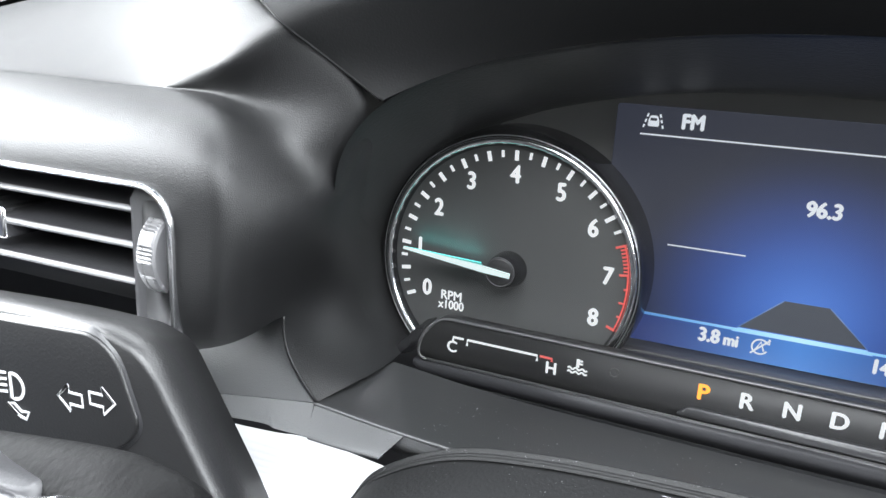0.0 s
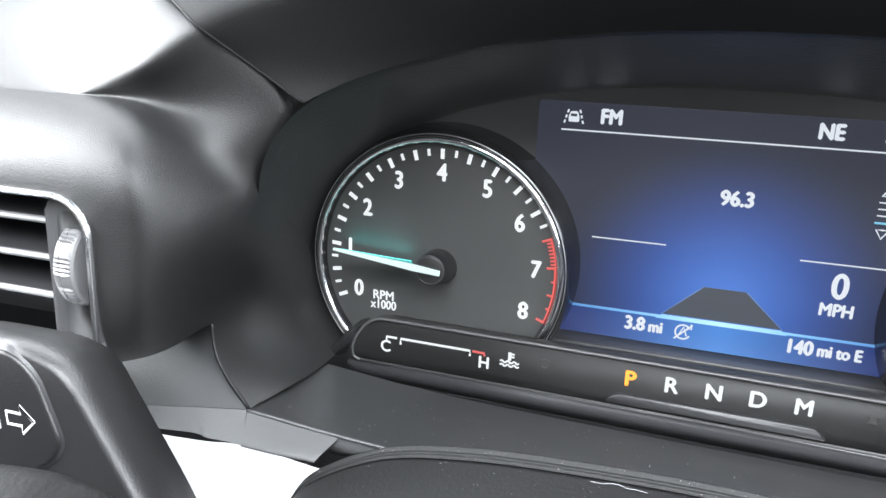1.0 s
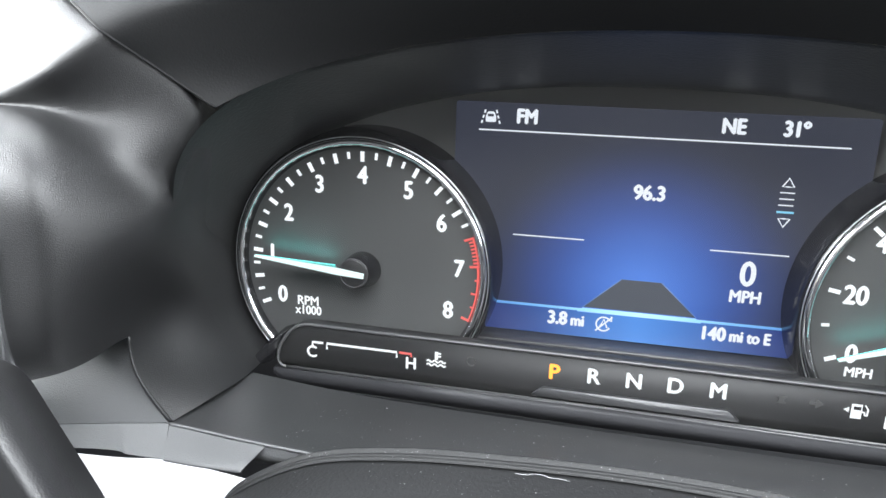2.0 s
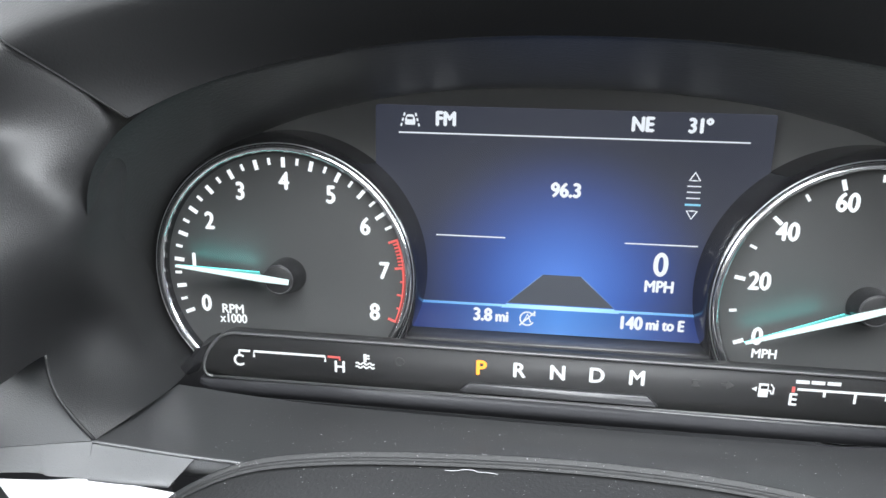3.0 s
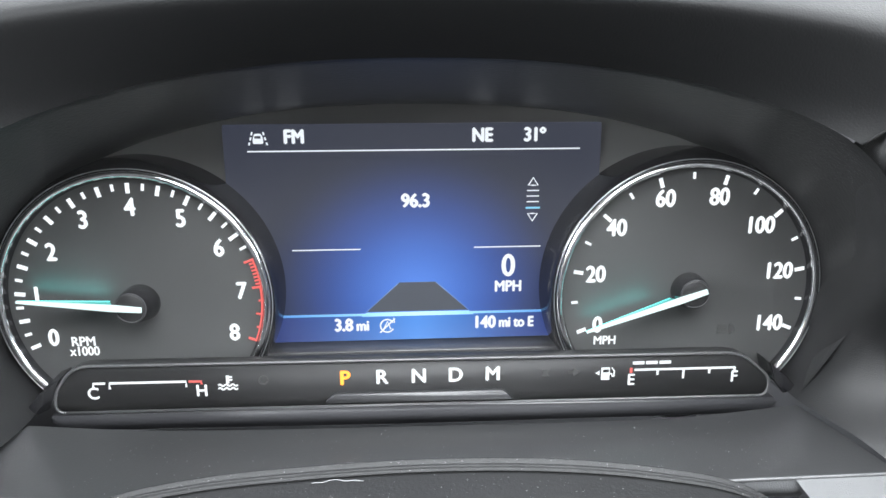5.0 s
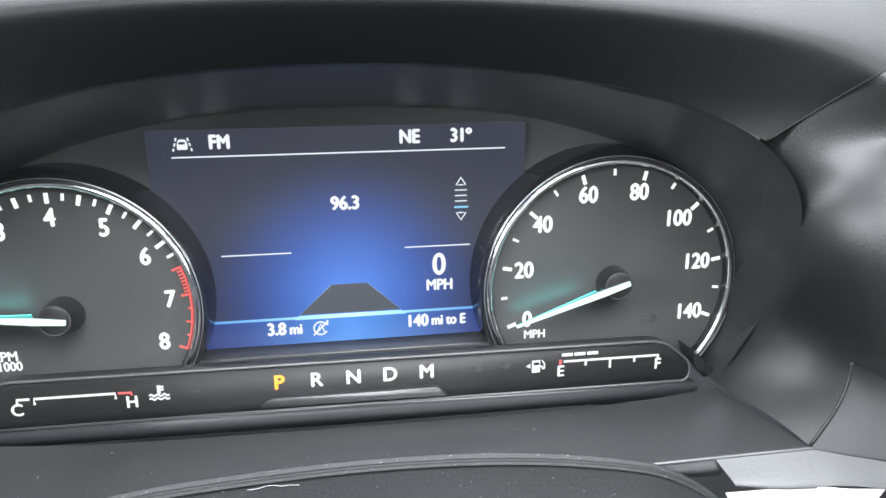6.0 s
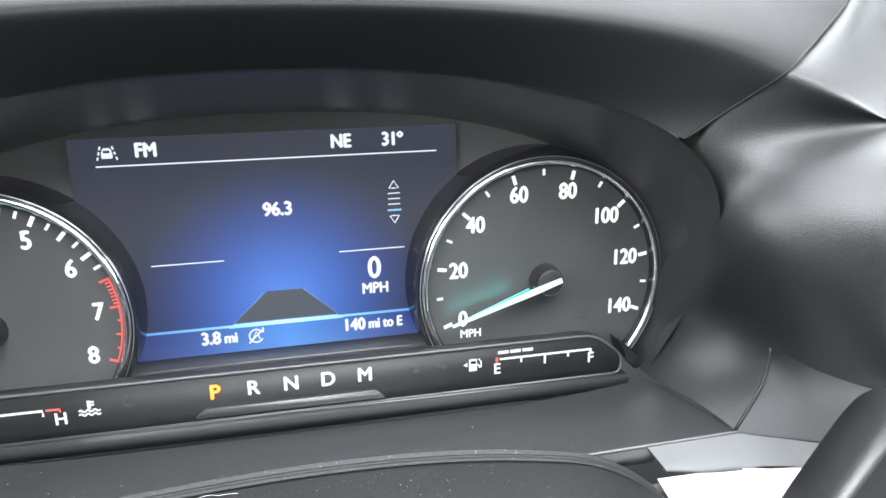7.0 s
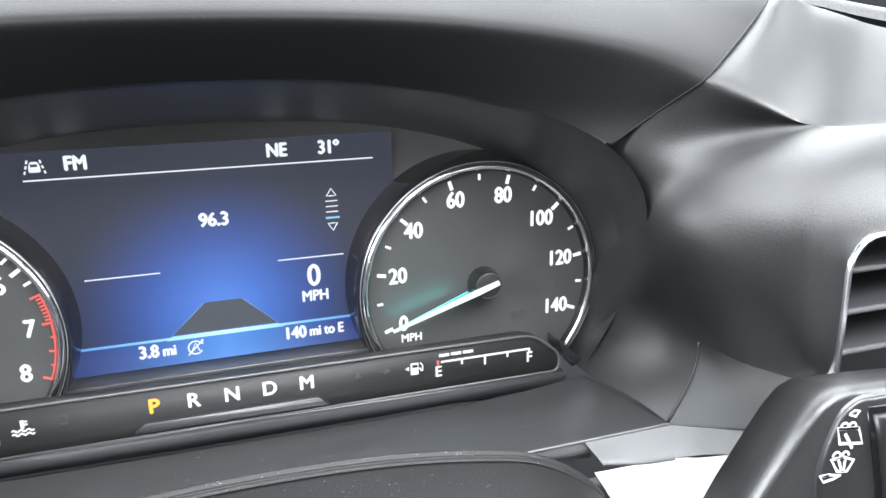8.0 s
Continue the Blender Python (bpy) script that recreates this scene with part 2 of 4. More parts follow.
def wall(name, m, w, h, hole=None, thick=0.03, material=SHELL, label="", category="wall"):
    """A panel w by h, centred on m, with one opening (x0, x1, z0, z1) cut through it."""
    bm = bmesh.new()
    xs, zs = [-w / 2, w / 2], [-h / 2, h / 2]
    if hole:
        xs, zs = [xs[0], hole[0], hole[1], xs[1]], [zs[0], hole[2], hole[3], zs[1]]
    grid = [[[bm.verts.new((x, y, z)) for z in zs] for x in xs] for y in (0, thick)]
    for i in range(len(xs) - 1):
        for k in range(len(zs) - 1):
            if hole and i == 1 and k == 1:
                for (a, b) in (((1, 1), (1, 2)), ((1, 2), (2, 2)), ((2, 2), (2, 1)), ((2, 1), (1, 1))):
                    bm.faces.new([grid[0][a[0]][a[1]], grid[0][b[0]][b[1]], grid[1][b[0]][b[1]], grid[1][a[0]][a[1]]])
                continue
            for y in (0, 1):
                bm.faces.new([grid[y][i][k], grid[y][i + 1][k], grid[y][i + 1][k + 1], grid[y][i][k + 1]])
    ob = part(name, bm, material, smooth=False)
    ob.matrix_world = m
    return tagged(ob, label, category, kind="structure")


wall("wall_left", pose(-0.6, -0.7, -0.15, 0, 0, 90), 3.0, 1.3, (-0.5, 0.72, -0.50, 0.58), material=DOORLINE, label="plain dark body side with the door opening")
wall("wall_right", pose(1.13, -0.7, -0.15, 0, 0, 90), 3.0, 1.3, (-0.5, 1.05, 0.18, 0.58), material=DOORLINE, label="plain dark door lining with a window opening")
wall("wall_rear", pose(0.26, -2.2, -0.15), 1.8, 1.3, (-0.6, 0.6, 0.15, 0.5), label="plain grey rear lining with a window opening")
wall("wall_front", pose(0.26, 0.8, -0.15), 1.8, 1.3, (-0.8, 0.8, 0.2, 0.6), material=DOORLINE, label="plain dark bulkhead below the windscreen opening")
wall("floor", pose(0.26, -0.7, -0.8, 90), 1.8, 3.0, material=CARPET, label="plain grey carpeted cabin floor", category="floor")
# The roof opening is added only to let the overhead fill through.
wall("ceiling", pose(0.26, -1.2, 0.50, 90), 1.8, 2.1, (-0.57, 0.35, -0.99, -0.48), label="plain light grey headliner with an opening added for the overhead fill", category="ceiling")

wall("ground", pose(0, 0, -1.15, 90), 400, 400, material=PAVING, label="pale plain paving outside the open door", category="ground")

# ---- dashboard: brow over the instruments, side pods, shelf, lower band ----
dash = thing("dashboard", "black soft-touch plastic dashboard with a deep instrument hood", "dashboard")

LIP = [(0, -60, 65.5), (30, -60, 65), (60, -61, 62), (90, -64, 56.5), (114, -69, 48.5), (127.5, -75, 40.7), (138.5, -78, 28), (142.5, -77, 14), (152.5, -58, -6.5), (156, -40, -32), (143, -33, -61)]
INNER = [(0, -8, 48.2), (40, -8, 47), (70, -8, 43), (98, -8, 36), (118, -8, 28.5), (135, -9, 17), (146, -10, 8), (156, -10, -8), (159, -10, -26), (156, -12, -44), (145, -22, -62)]


def both(half):
    return [(-x, y, z) for x, y, z in half[:0:-1]] + list(half)


mid = [tuple(np.array(a) * 0.5 + np.array(b) * 0.5) for a, b in zip(LIP, INNER)]
part("shroud", patch([both(LIP), both(mid), both(INNER), both([(x * 1.01, 9, z) for x, y, z in INNER])], 120, 16, flowing), TUNNEL, dash, "smooth satin black inner shroud")

BROW = [LIP[:6],
        [(0, -66, 71.5), (34, -66, 71), (68, -67.5, 68), (102, -70.5, 62.5), (127, -74.5, 55), (144.3, -76.0, 51.0)],
        [(0, -71.5, 77.5), (37, -71.5, 77), (75, -73, 74.5), (110, -75.5, 69), (138, -78, 61.5), (151.0, -80.0, 56.2)],
        [(0, -75, 83), (41, -75, 82.5), (81, -76, 80), (118, -78, 75), (147, -79.5, 68.5), (156.8, -84.0, 61.3)],
        [(0, -67, 89), (44, -67, 88.5), (88, -68, 86), (128, -69, 81.5), (160, -69, 75.5), (172.9, -74.0, 70.2)],
        [(0, -47, 97.5), (48, -47, 97), (96, -48, 95), (140, -50, 91.5), (176, -52, 86), (197.1, -55.0, 78.7)],
        [(0, -20, 107), (52, -20, 106.5), (103, -22, 105), (150, -26, 102), (190, -32, 97.5), (218.3, -42.0, 92.5)]]
BROW[2] = [lerp(p, q, 0.4) for p, q in zip(BROW[2], BROW[3])]
BROW[4] = [lerp(p, q, 0.5) for p, q in zip(BROW[4], BROW[3])]
BROW_BACK = [[(0, 15, 116), (60, 15, 116), (115, 14, 114), (165, 12, 111), (212, 8, 107), (250, 0, 102)],
             [(0, 75, 124), (65, 75, 124), (125, 75, 122), (175, 75, 119), (225, 75, 115), (275, 75, 110)]]
part("hood", patch([both(r) for r in BROW + BROW_BACK], 90, 56, flowing), HOOD, dash, "matte black grained instrument hood")


def flank(seam, upper, lower, far, vent_box):
    """One skin from the hood's parting line over the outer flank and the pod down to the lower dash, cut open for the vent and below the pod.
    upper rows run from the dash top to the valley above the pod, lower rows from there downwards."""
    s = 1 if seam[0][0] > 0 else -1
    rows = []
    for k, low in enumerate(lower):
        if k < 3:
            sink = (10, 5.5, 1.3)[k]
            top = [(x - s * sink * 0.8, y + sink, z - sink * 0.5) for x, y, z in seam[:5]] + [(x, y + sink, z + sink * 0.3) for x, y, z in seam[5:7] + seam[8:]]
        elif k - 3 < len(upper):
            up = upper[k - 3]
            crest = lerp(up[5], up[4], -0.06)
            top = up[:4] + [lerp(up[4], up[5], 0.6), crest, lerp(up[5], low[0], 0.4), low[0]]
        else:
            top = far + [lerp(far[5], low[1], 0.42), lerp(far[5], low[1], 0.78)]
        rows.append(top + low[1:])
    rows[4][9:13] = [lerp(p, lerp(a, b, 0.5), 0.8) for p, a, b in zip(rows[4][9:13], rows[3][9:13], rows[5][9:13])]
    for _ in range(2):
        net = [list(r) for r in rows]
        for j in range(3, 5):
            for i in range(7, 13):
                ring = [np.array(net[j + dj][i + di]) for dj, di in ((-1, 0), (1, 0), (0, -1), (0, 1))]
                rows[j][i] = tuple(np.array(net[j][i]) * 0.6 + sum(ring) * 0.1)
    nu, nv, first = 16, 16, 7
    bm = patch(rows, nu * (len(rows[0]) - 1), nv * (len(rows) - 1), flowing)
    wide = nu * (len(rows[0]) - 1) + 1
    bm.verts.index_update()
    x0, x1, z0, z1 = vent_box
    bm.verts.ensure_lookup_table()
    lip = [bm.verts[3 * nv * wide + q].co.copy() for q in range((6 + first) * nu, (8 + first) * nu + 1, 2)]
    part("flank_edge", tube(lip, 0.0006, 8), SOFT, dash, "rounded lower edge of the flank")
    drop = []
    for f in bm.faces:
        k = [v.index for v in f.verts]
        i, j = min(q % wide for q in k) / nu - first, min(q // wide for q in k) / nv
        c = f.calc_center_median() * 1000
        dx, dz = max(x0 + 11 - c.x, c.x - x1 + 11, 0), max(z0 + 11 - c.z, c.z - z1 + 11, 0)
        in_vent = c.y < -104 and math.hypot(dx, dz) < 10 and (dx or x0 < c.x < x1) and (dz or z0 < c.z < z1)
        if in_vent or (j >= 3 and i >= 6):
            drop.append(f)
    bmesh.ops.delete(bm, geom=drop, context="FACES")
    return part("side_pod", bm, SOFT, dash, "sculpted soft-touch dashboard flank around the air vent")


SEAM = [r[-1] for r in BROW + BROW_BACK][::-1]
LA1 = [(-242, -22, 74), (-240, -27, 84), (-238, -32, 88), (-212.4, -50.6, 78.9), (-186.8, -69.1, 67.8), (-164.9, -85, 56.3), (-155.5, -80, 48.2), (-146.1, -76, 38.7), (-131.6, -77.5, 34.6)]
LA2 = [(-277.9, 8, 74.1), (-276.1, 3, 85), (-274.3, -2, 89.3), (-233.2, -38, 76.8), (-199.6, -66, 63.5), (-172.9, -88, 50.5), (-164, -81, 40.9), (-152.1, -76, 31.3), (-136.9, -78, 27.7)]
LA3 = [(-297.9, 16, 70.8), (-296.1, 11, 81.6), (-294.3, 6, 85.9), (-251.4, -31, 73.1), (-215.4, -61, 59), (-186.2, -85, 45.1), (-175.2, -83, 37.6), (-167.1, -77, 26.5), (-141.5, -76, 13)]
LA4 = [(-328.5, 24, 65.5), (-326.8, 19, 76.4), (-325.1, 14, 80.8), (-281, -20, 68.2), (-240.9, -50, 53.6), (-207.3, -75, 38.9), (-191.9, -84, 36.1), (-185.3, -79, 26.8), (-176.1, -77, 13.8)]
LA5 = [(-381.1, 28, 54.6), (-379.5, 23, 65.6), (-377.9, 18, 70.1), (-326.5, -16, 60.8), (-279, -47, 49.7), (-242.2, -70, 37.8), (-227.5, -82, 32.6), (-227.5, -78, 21.8), (-225.3, -76, 10)]
LA6 = [(-480.3, 28, 36.2), (-478.7, 23, 47), (-477.3, 18, 51.4), (-421.5, -16, 49.9), (-370.4, -47, 46.2), (-332, -70, 40.6), (-314, -83, 33.3), (-324.7, -78, 17.1), (-120, 290, -76)]
LB0 = [(-145.1, -36, 20), (-145.7, -39, 15), (-147.6, -41.5, 8), (-152.9, -34, -2.6), (-155.4, -24, -14.8), (-155.4, -16, -26.5), (-155.3, -12, -35.4), (-153.4, -8, -45.8), (-143, -4, -60)]
LB1 = [(-140.2, -68, 20), (-140.8, -71, 15), (-142.6, -73.5, 8), (-147.7, -66, -2.6), (-150.1, -56, -14.8), (-150.1, -48, -26.5), (-150.1, -44, -35.4), (-148.3, -40, -45.8), (-138.2, -36, -60)]
LB2 = [(-157.1, -70, 21.5), (-150.1, -79, 21.4), (-145.9, -84, 13), (-144.8, -85, 2.9), (-149.8, -76, -10), (-160.2, -59.4, -27.1), (-160.3, -59.8, -37.3), (-155.8, -64.3, -49.6), (-140, -61.9, -58)]
LB3 = [(-168.6, -72, 30.2), (-157.5, -86, 28.3), (-149.9, -95, 19.3), (-146.6, -99, 8.8), (-145.6, -100, -0.9), (-155.1, -86, -16.7), (-161.7, -76.3, -30.9), (-157.8, -81.2, -44.2), (-147.6, -78, -61)]
LB4 = [(-175.9, -74, 34.5), (-161.1, -96, 32.2), (-151.8, -108, 22.5), (-150, -110, 10.5), (-150.6, -109, -1.2), (-153.4, -105, -16.3), (-160.4, -92, -35.2), (-164.1, -90.5, -42), (-153.7, -90.9, -63.4)]
LB5 = [(-182.6, -78, 37.7), (-167.4, -97, 35.1), (-157, -111.5, 23.3), (-156.2, -113, 10.2), (-156.4, -113, -2.7), (-157.3, -112, -18.3), (-163.9, -104, -37.1), (-164.1, -84, -38.2), (-164.1, -64, -38.2)]
LB6 = [(-194.1, -79, 38.1), (-175.2, -101, 35.5), (-162.6, -113.5, 22.8), (-162, -113.5, 8), (-162.1, -113.5, -5.1), (-162.3, -113.5, -20.3), (-167.6, -108, -37.9), (-171.5, -88, -39.8), (-171.5, -68, -39.8)]
LB7 = [(-215.6, -81, 38.5), (-198.6, -102, 34.3), (-182.8, -113.5, 23), (-181.9, -113.5, 6.8), (-183, -113.5, -8.6), (-184.2, -113.5, -26.6), (-188.8, -110, -43.7), (-188.8, -90, -44.7), (-188.8, -70, -44.7)]
LB8 = [(-282.4, -83, 39.4), (-261, -102, 31.2), (-239.7, -113.5, 20.5), (-242.5, -113.5, 2.2), (-245.7, -113.5, -19), (-249.5, -113.5, -43.5), (-257.8, -110, -68), (-257.8, -90, -69), (-257.8, -70, -69)]
LB9 = [(-590, -84, 24), (-570.5, -106, 17.5), (-590, -113.5, -5), (-590, -113.5, -15), (-590, -113.5, -25), (-590, -113.5, -38), (-590, -110, -44), (-590, -90, -45), (-590, -70, -45)]
flank([(-x, y, z) for x, y, z in SEAM], [LA1, LA2, LA3, LA4, LA5, LA6], [LB0, LB1, LB2, LB3, LB4, LB5, LB6, LB7, LB8, LB9],
      [(-610, 28, 20), (-608, 23, 30), (-606, 18, 38), (-602, -16, 40), (-602, -48, 37), (-604, -74, 31)], (-320, -172.2, -40, 15.2))
RA1 = [(236, -25, 78), (234, -30, 88), (232, -35, 92), (209.4, -52.5, 81.9), (186.7, -70, 69.8), (167.3, -85, 57.5), (158.2, -80, 51.1), (148.3, -76, 43.1), (131.6, -77.5, 34.6)]
RA2 = [(274.8, 8, 76.2), (273.1, 3, 87.2), (271.4, -2, 91.6), (231.9, -38, 79.6), (200.4, -66, 66.4), (175.4, -88, 53.6), (166.9, -81, 46.8), (155.5, -76, 36.9), (136.9, -78, 27.7)]
RA3 = [(293.7, 16, 73.4), (292, 11, 84.6), (290.3, 6, 89), (250.2, -31, 76), (216.9, -61, 61.8), (190.3, -85, 48), (178.5, -83, 42.5), (169, -77, 32.8), (141.5, -76, 13)]
RA4 = [(322.8, 24, 68.4), (321.2, 19, 79.6), (319.6, 14, 84.1), (279.2, -20, 70.7), (243.3, -50, 55.5), (213.2, -75, 40.6), (196.8, -84, 37.2), (192.1, -79, 27.4), (180.3, -77, 14.6)]
RA5 = [(352.4, 28, 61.7), (350.8, 23, 72.9), (349.2, 18, 77.4), (311.8, -16, 66.3), (277.7, -47, 53.5), (252.6, -70, 40.1), (237.4, -82, 34.5), (238.3, -78, 22.8), (231.4, -76, 9.8)]
RA6 = [(494.1, 28, 50.1), (492.6, 23, 60.9), (491.1, 18, 65.3), (439.1, -16, 58.7), (391.8, -47, 49.9), (356.9, -70, 39.9), (336, -83, 30.4), (344.6, -78, 14.9), (349.9, -76, -5.7)]
RB0 = [(145.1, -36, 20), (145.7, -39, 15), (147.6, -41.5, 8), (152.9, -34, -2.6), (155.4, -24, -14.8), (155.4, -16, -26.5), (155.3, -12, -35.4), (154.4, -8, -46.8), (145.1, -4, -61)]
RB1 = [(140.2, -68, 20), (140.8, -71, 15), (142.6, -73.5, 8), (147.7, -66, -2.6), (150.1, -56, -14.8), (150.1, -48, -26.5), (150.1, -44, -35.4), (149.3, -40, -46.8), (140.2, -36, -61)]
RB2 = [(155.3, -70, 29.8), (148.2, -79, 29.2), (143.9, -84, 19.2), (143.3, -86, 7.9), (150.7, -76, -7.8), (164.8, -56.9, -27.9), (165.5, -58, -40.5), (162.1, -63, -52.3), (148.3, -61.3, -60.3)]
RB3 = [(170.1, -72, 37.3), (156.1, -87, 34.4), (148.9, -96, 24.8), (146.4, -100, 12.9), (146.7, -101, -0.1), (159.1, -86, -17.4), (168.9, -74.3, -33.9), (164.9, -79.1, -47.4), (154.9, -78, -66)]
RB4 = [(187.5, -74, 40.5), (164.1, -98, 38.3), (154.7, -108, 27.4), (153.9, -110, 12.7), (156.3, -109, -2.7), (160.9, -105, -20.3), (171, -92, -39.5), (171.5, -88.8, -45.2), (160.2, -91.4, -70.6)]
RB5 = [(203.7, -78, 42), (189.5, -97, 35.8), (172.3, -112.5, 21.2), (171.9, -113, 6.7), (173.6, -113, -8.6), (176.7, -112, -26.2), (185, -104, -43.4), (182.9, -84, -43.2), (182.9, -64, -43.2)]
RB6 = [(223.3, -79, 42), (199.3, -101, 35.9), (181.1, -113.5, 19.2), (179.9, -113.5, 3.3), (181.8, -113.5, -14.3), (183.5, -113.5, -30.5), (189.7, -108, -44.6), (189.2, -88, -45.7), (189.2, -68, -45.7)]
RB7 = [(248, -81, 42.5), (220.5, -102, 33.7), (201.2, -113.5, 15.8), (201.5, -113.5, -1.1), (203.2, -113.5, -19.2), (205, -113.5, -38.2), (209.3, -110, -50.2), (209.3, -90, -51.2), (209.3, -70, -51.2)]
RB8 = [(303.7, -83, 43.4), (271.6, -102, 30.2), (255.2, -113.5, 10.1), (257, -113.5, -9.7), (262.1, -113.5, -31.9), (267.4, -113.5, -55.4), (275, -110, -67.9), (275, -90, -68.9), (275, -70, -68.9)]
RB9 = [(620, -84, 40), (600.8, -106, 33.3), (620, -113.5, 10), (620, -113.5, -6), (620, -113.5, -22), (620, -113.5, -48), (620, -110, -54), (620, -90, -55), (620, -70, -55)]
flank(SEAM, [RA1, RA2, RA3, RA4, RA5, RA6], [RB0, RB1, RB2, RB3, RB4, RB5, RB6, RB7, RB8, RB9],
      [(654, 28, 40), (652, 23, 50), (650, 18, 56), (644, -16, 54), (640, -48, 49), (636, -74, 43)], (193.5, 330, -52, 11.4))

for s in (-1, 1):
    seam = flowing([(s * x, y - 0.15, z + 0.1) for x, y, z in [r[-1] for r in BROW + BROW_BACK]], 90)
    part("seam", tube([p * 0.001 for p in seam], 0.00045, 6), HOOD, dash, "thin parting line of the hood")
    # padded dash top behind the flanks
    rim = [(x, y + 3, z) for x, y, z in (((-218.3, -42, 87.9), LA3[2], LA5[2], (-590, 0, 30)) if s < 0 else ((218.3, -42, 87.9), RA3[2], RA5[2], (620, 0, 55)))]
    part("dash_pad", patch([rim, [(x, y + 2, z + 4) for x, y, z in rim], [(x, y + 9, z + 9) for x, y, z in rim], [(x, 60, z + 13) for x, y, z in rim], [(x, 780, z + 20) for x, y, z in rim]], 40, 30, flowing), PAD, dash, "coarse-grained black dash top pad")
part("dash_pad", patch([[(-275, 74, 106), (0, 74, 119), (275, 74, 106)], [(-275, 300, 100), (0, 300, 106), (275, 300, 100)], [(-275, 780, 80), (0, 780, 90), (275, 780, 80)]], 20, 12), PAD, dash, "coarse-grained black dash top pad")

SHELF_NET = [[(-139, -36, -60.5), (-90, -31, -67), (0, -31, -68.6), (90, -31, -69), (143, -34, -63.5)],
             [(-144, -56, -61), (-90, -54, -65.5), (0, -54, -66.5), (90, -54, -65.5), (148, -57, -64)],
             [(-147.6, -78, -61.3), (-100, -78, -64.5), (0, -78, -67), (100, -78, -66.5), (154.9, -78, -66.3)]]
part("shelf", patch(SHELF_NET, 60, 16), SHELF, dash, "smooth dark plastic shelf below the instruments")
edge = SHELF_NET[2]
part("shelf_edge", tube([p * 0.001 for p in spline(edge, 50)], 0.0006, 8), LOWER, dash, "rounded front edge of the shelf")
# the edge band stands proud beside the column and turns under behind it
part("lower_band", patch([[(-114, -78.2, -64.4), (-60, -78.2, -65.9), (0, -78.2, -67.3), (60, -78.2, -67.1), (119, -78.2, -66.9)], [(-118, -78, -69.5), (-60, -76, -70), (0, -76, -71), (60, -76, -71.5), (122, -78, -72)], [(-121, -70, -76), (-60, -68, -77), (0, -68, -78), (60, -68, -78), (126, -70, -79)]], 30, 8), LOWER, dash, "shaded underside of the edge band")
for band in ([[(-147.6, -78.2, -61.6), (-130, -78.2, -63.2), (-114, -78.2, -64.2)], [(-144.1, -88, -67.8), (-131, -88, -68.2), (-118.5, -87, -69)], [(-144.1, -84, -70.5), (-131, -83, -71), (-120, -80, -72)]], [[(119, -78.2, -66.7), (136, -78.2, -66.6), (154.9, -78.2, -66.6)], [(122, -87, -71.6), (137, -88, -73.4), (151.4, -88, -74.5)], [(124, -80, -75), (137, -83, -76.2), (151.4, -84, -77.5)]]):
    part("lower_band", patch(band, 12, 16), LOWER, dash, "grey plastic edge band under the shelf")
PL = [[(-164, -73, -31), (-159.7, -78, -47.9), (-147.9, -78, -60.9)], [(-171.7, -72, -39.1), (-168.1, -78, -51.9), (-161.3, -80.5, -61.7)], [(-183.3, -76, -48.5), (-181.6, -80, -56.2), (-178.7, -81, -64.2)], [(-266.9, -79, -71.3), (-265.5, -80.5, -74), (-265.4, -81, -77.9)]]
part("lower_panel", patch(PL, 20, 30, flowing), LOWER, dash, "grained grey lower dashboard panel")
PR = [[(169.8, -73, -33.4), (166, -78, -48.1), (154.8, -78, -66.4)], [(185.1, -72, -45.4), (181.4, -78, -57.7), (172.8, -80.5, -70)], [(213.2, -76, -60.5), (210.7, -80, -69.3), (210.9, -81, -78.9)], [(343.3, -79, -92.8), (342.4, -80.5, -97.6), (343.1, -81, -103.3)]]
part("lower_panel", patch(PR, 20, 30, flowing), LOWER, dash, "grained grey lower dashboard panel")
part("lower_band", patch([[(-148, -77.8, -61.3), (-161.1, -80.8, -61.7), (-178.4, -81.3, -64.2), (-265, -81.3, -78)], [(-144.1, -88, -67.8), (-155.4, -89, -67.5), (-169.4, -90, -66.9), (-254.9, -90, -78.3)]], 20, 6), LOWER, dash)
part("lower_band", patch([[(155, -77.8, -66.8), (172.6, -80.8, -70.1), (210.6, -81.3, -78.9), (342.7, -81.3, -103.3)], [(151.4, -88, -74.5), (166.8, -89, -75.7), (203.1, -90, -82.7), (331.4, -90, -107.6)]], 20, 6), LOWER, dash)
part("trim_strip", patch([[(-115, -87.8, -70.4), (-144.1, -87.8, -68.1), (-175, -89, -70), (-330, -89.6, -75.5)], [(-125, -94, -82), (-150, -95, -84), (-180, -95, -86), (-330, -95, -90)], [(-137, -106, -88), (-155, -106, -92), (-180, -106, -97), (-330, -106, -100)]], 30, 12), RIBBED, dash, "bright silver ribbed trim strip")
part("trim_strip", patch([[(118, -87.8, -73.4), (151.4, -87.8, -74.8), (194, -89, -78.5), (420, -89.6, -88)], [(126, -95, -88), (156, -95, -90), (200, -95, -93), (420, -95, -98)], [(132, -112, -96), (156, -112, -99), (200, -112, -102), (420, -112, -106)]], 30, 12), RIBBED, dash, "bright silver ribbed trim strip")
part("knee_panel", patch([[(-590, -70, -92), (0, -70, -96), (620, -70, -98)], [(-590, -84, -130), (0, -84, -140), (620, -84, -140)], [(-590, -60, -780), (0, -60, -780), (620, -60, -780)]], 20, 20), LOWER, dash, "plain dark lower dashboard")

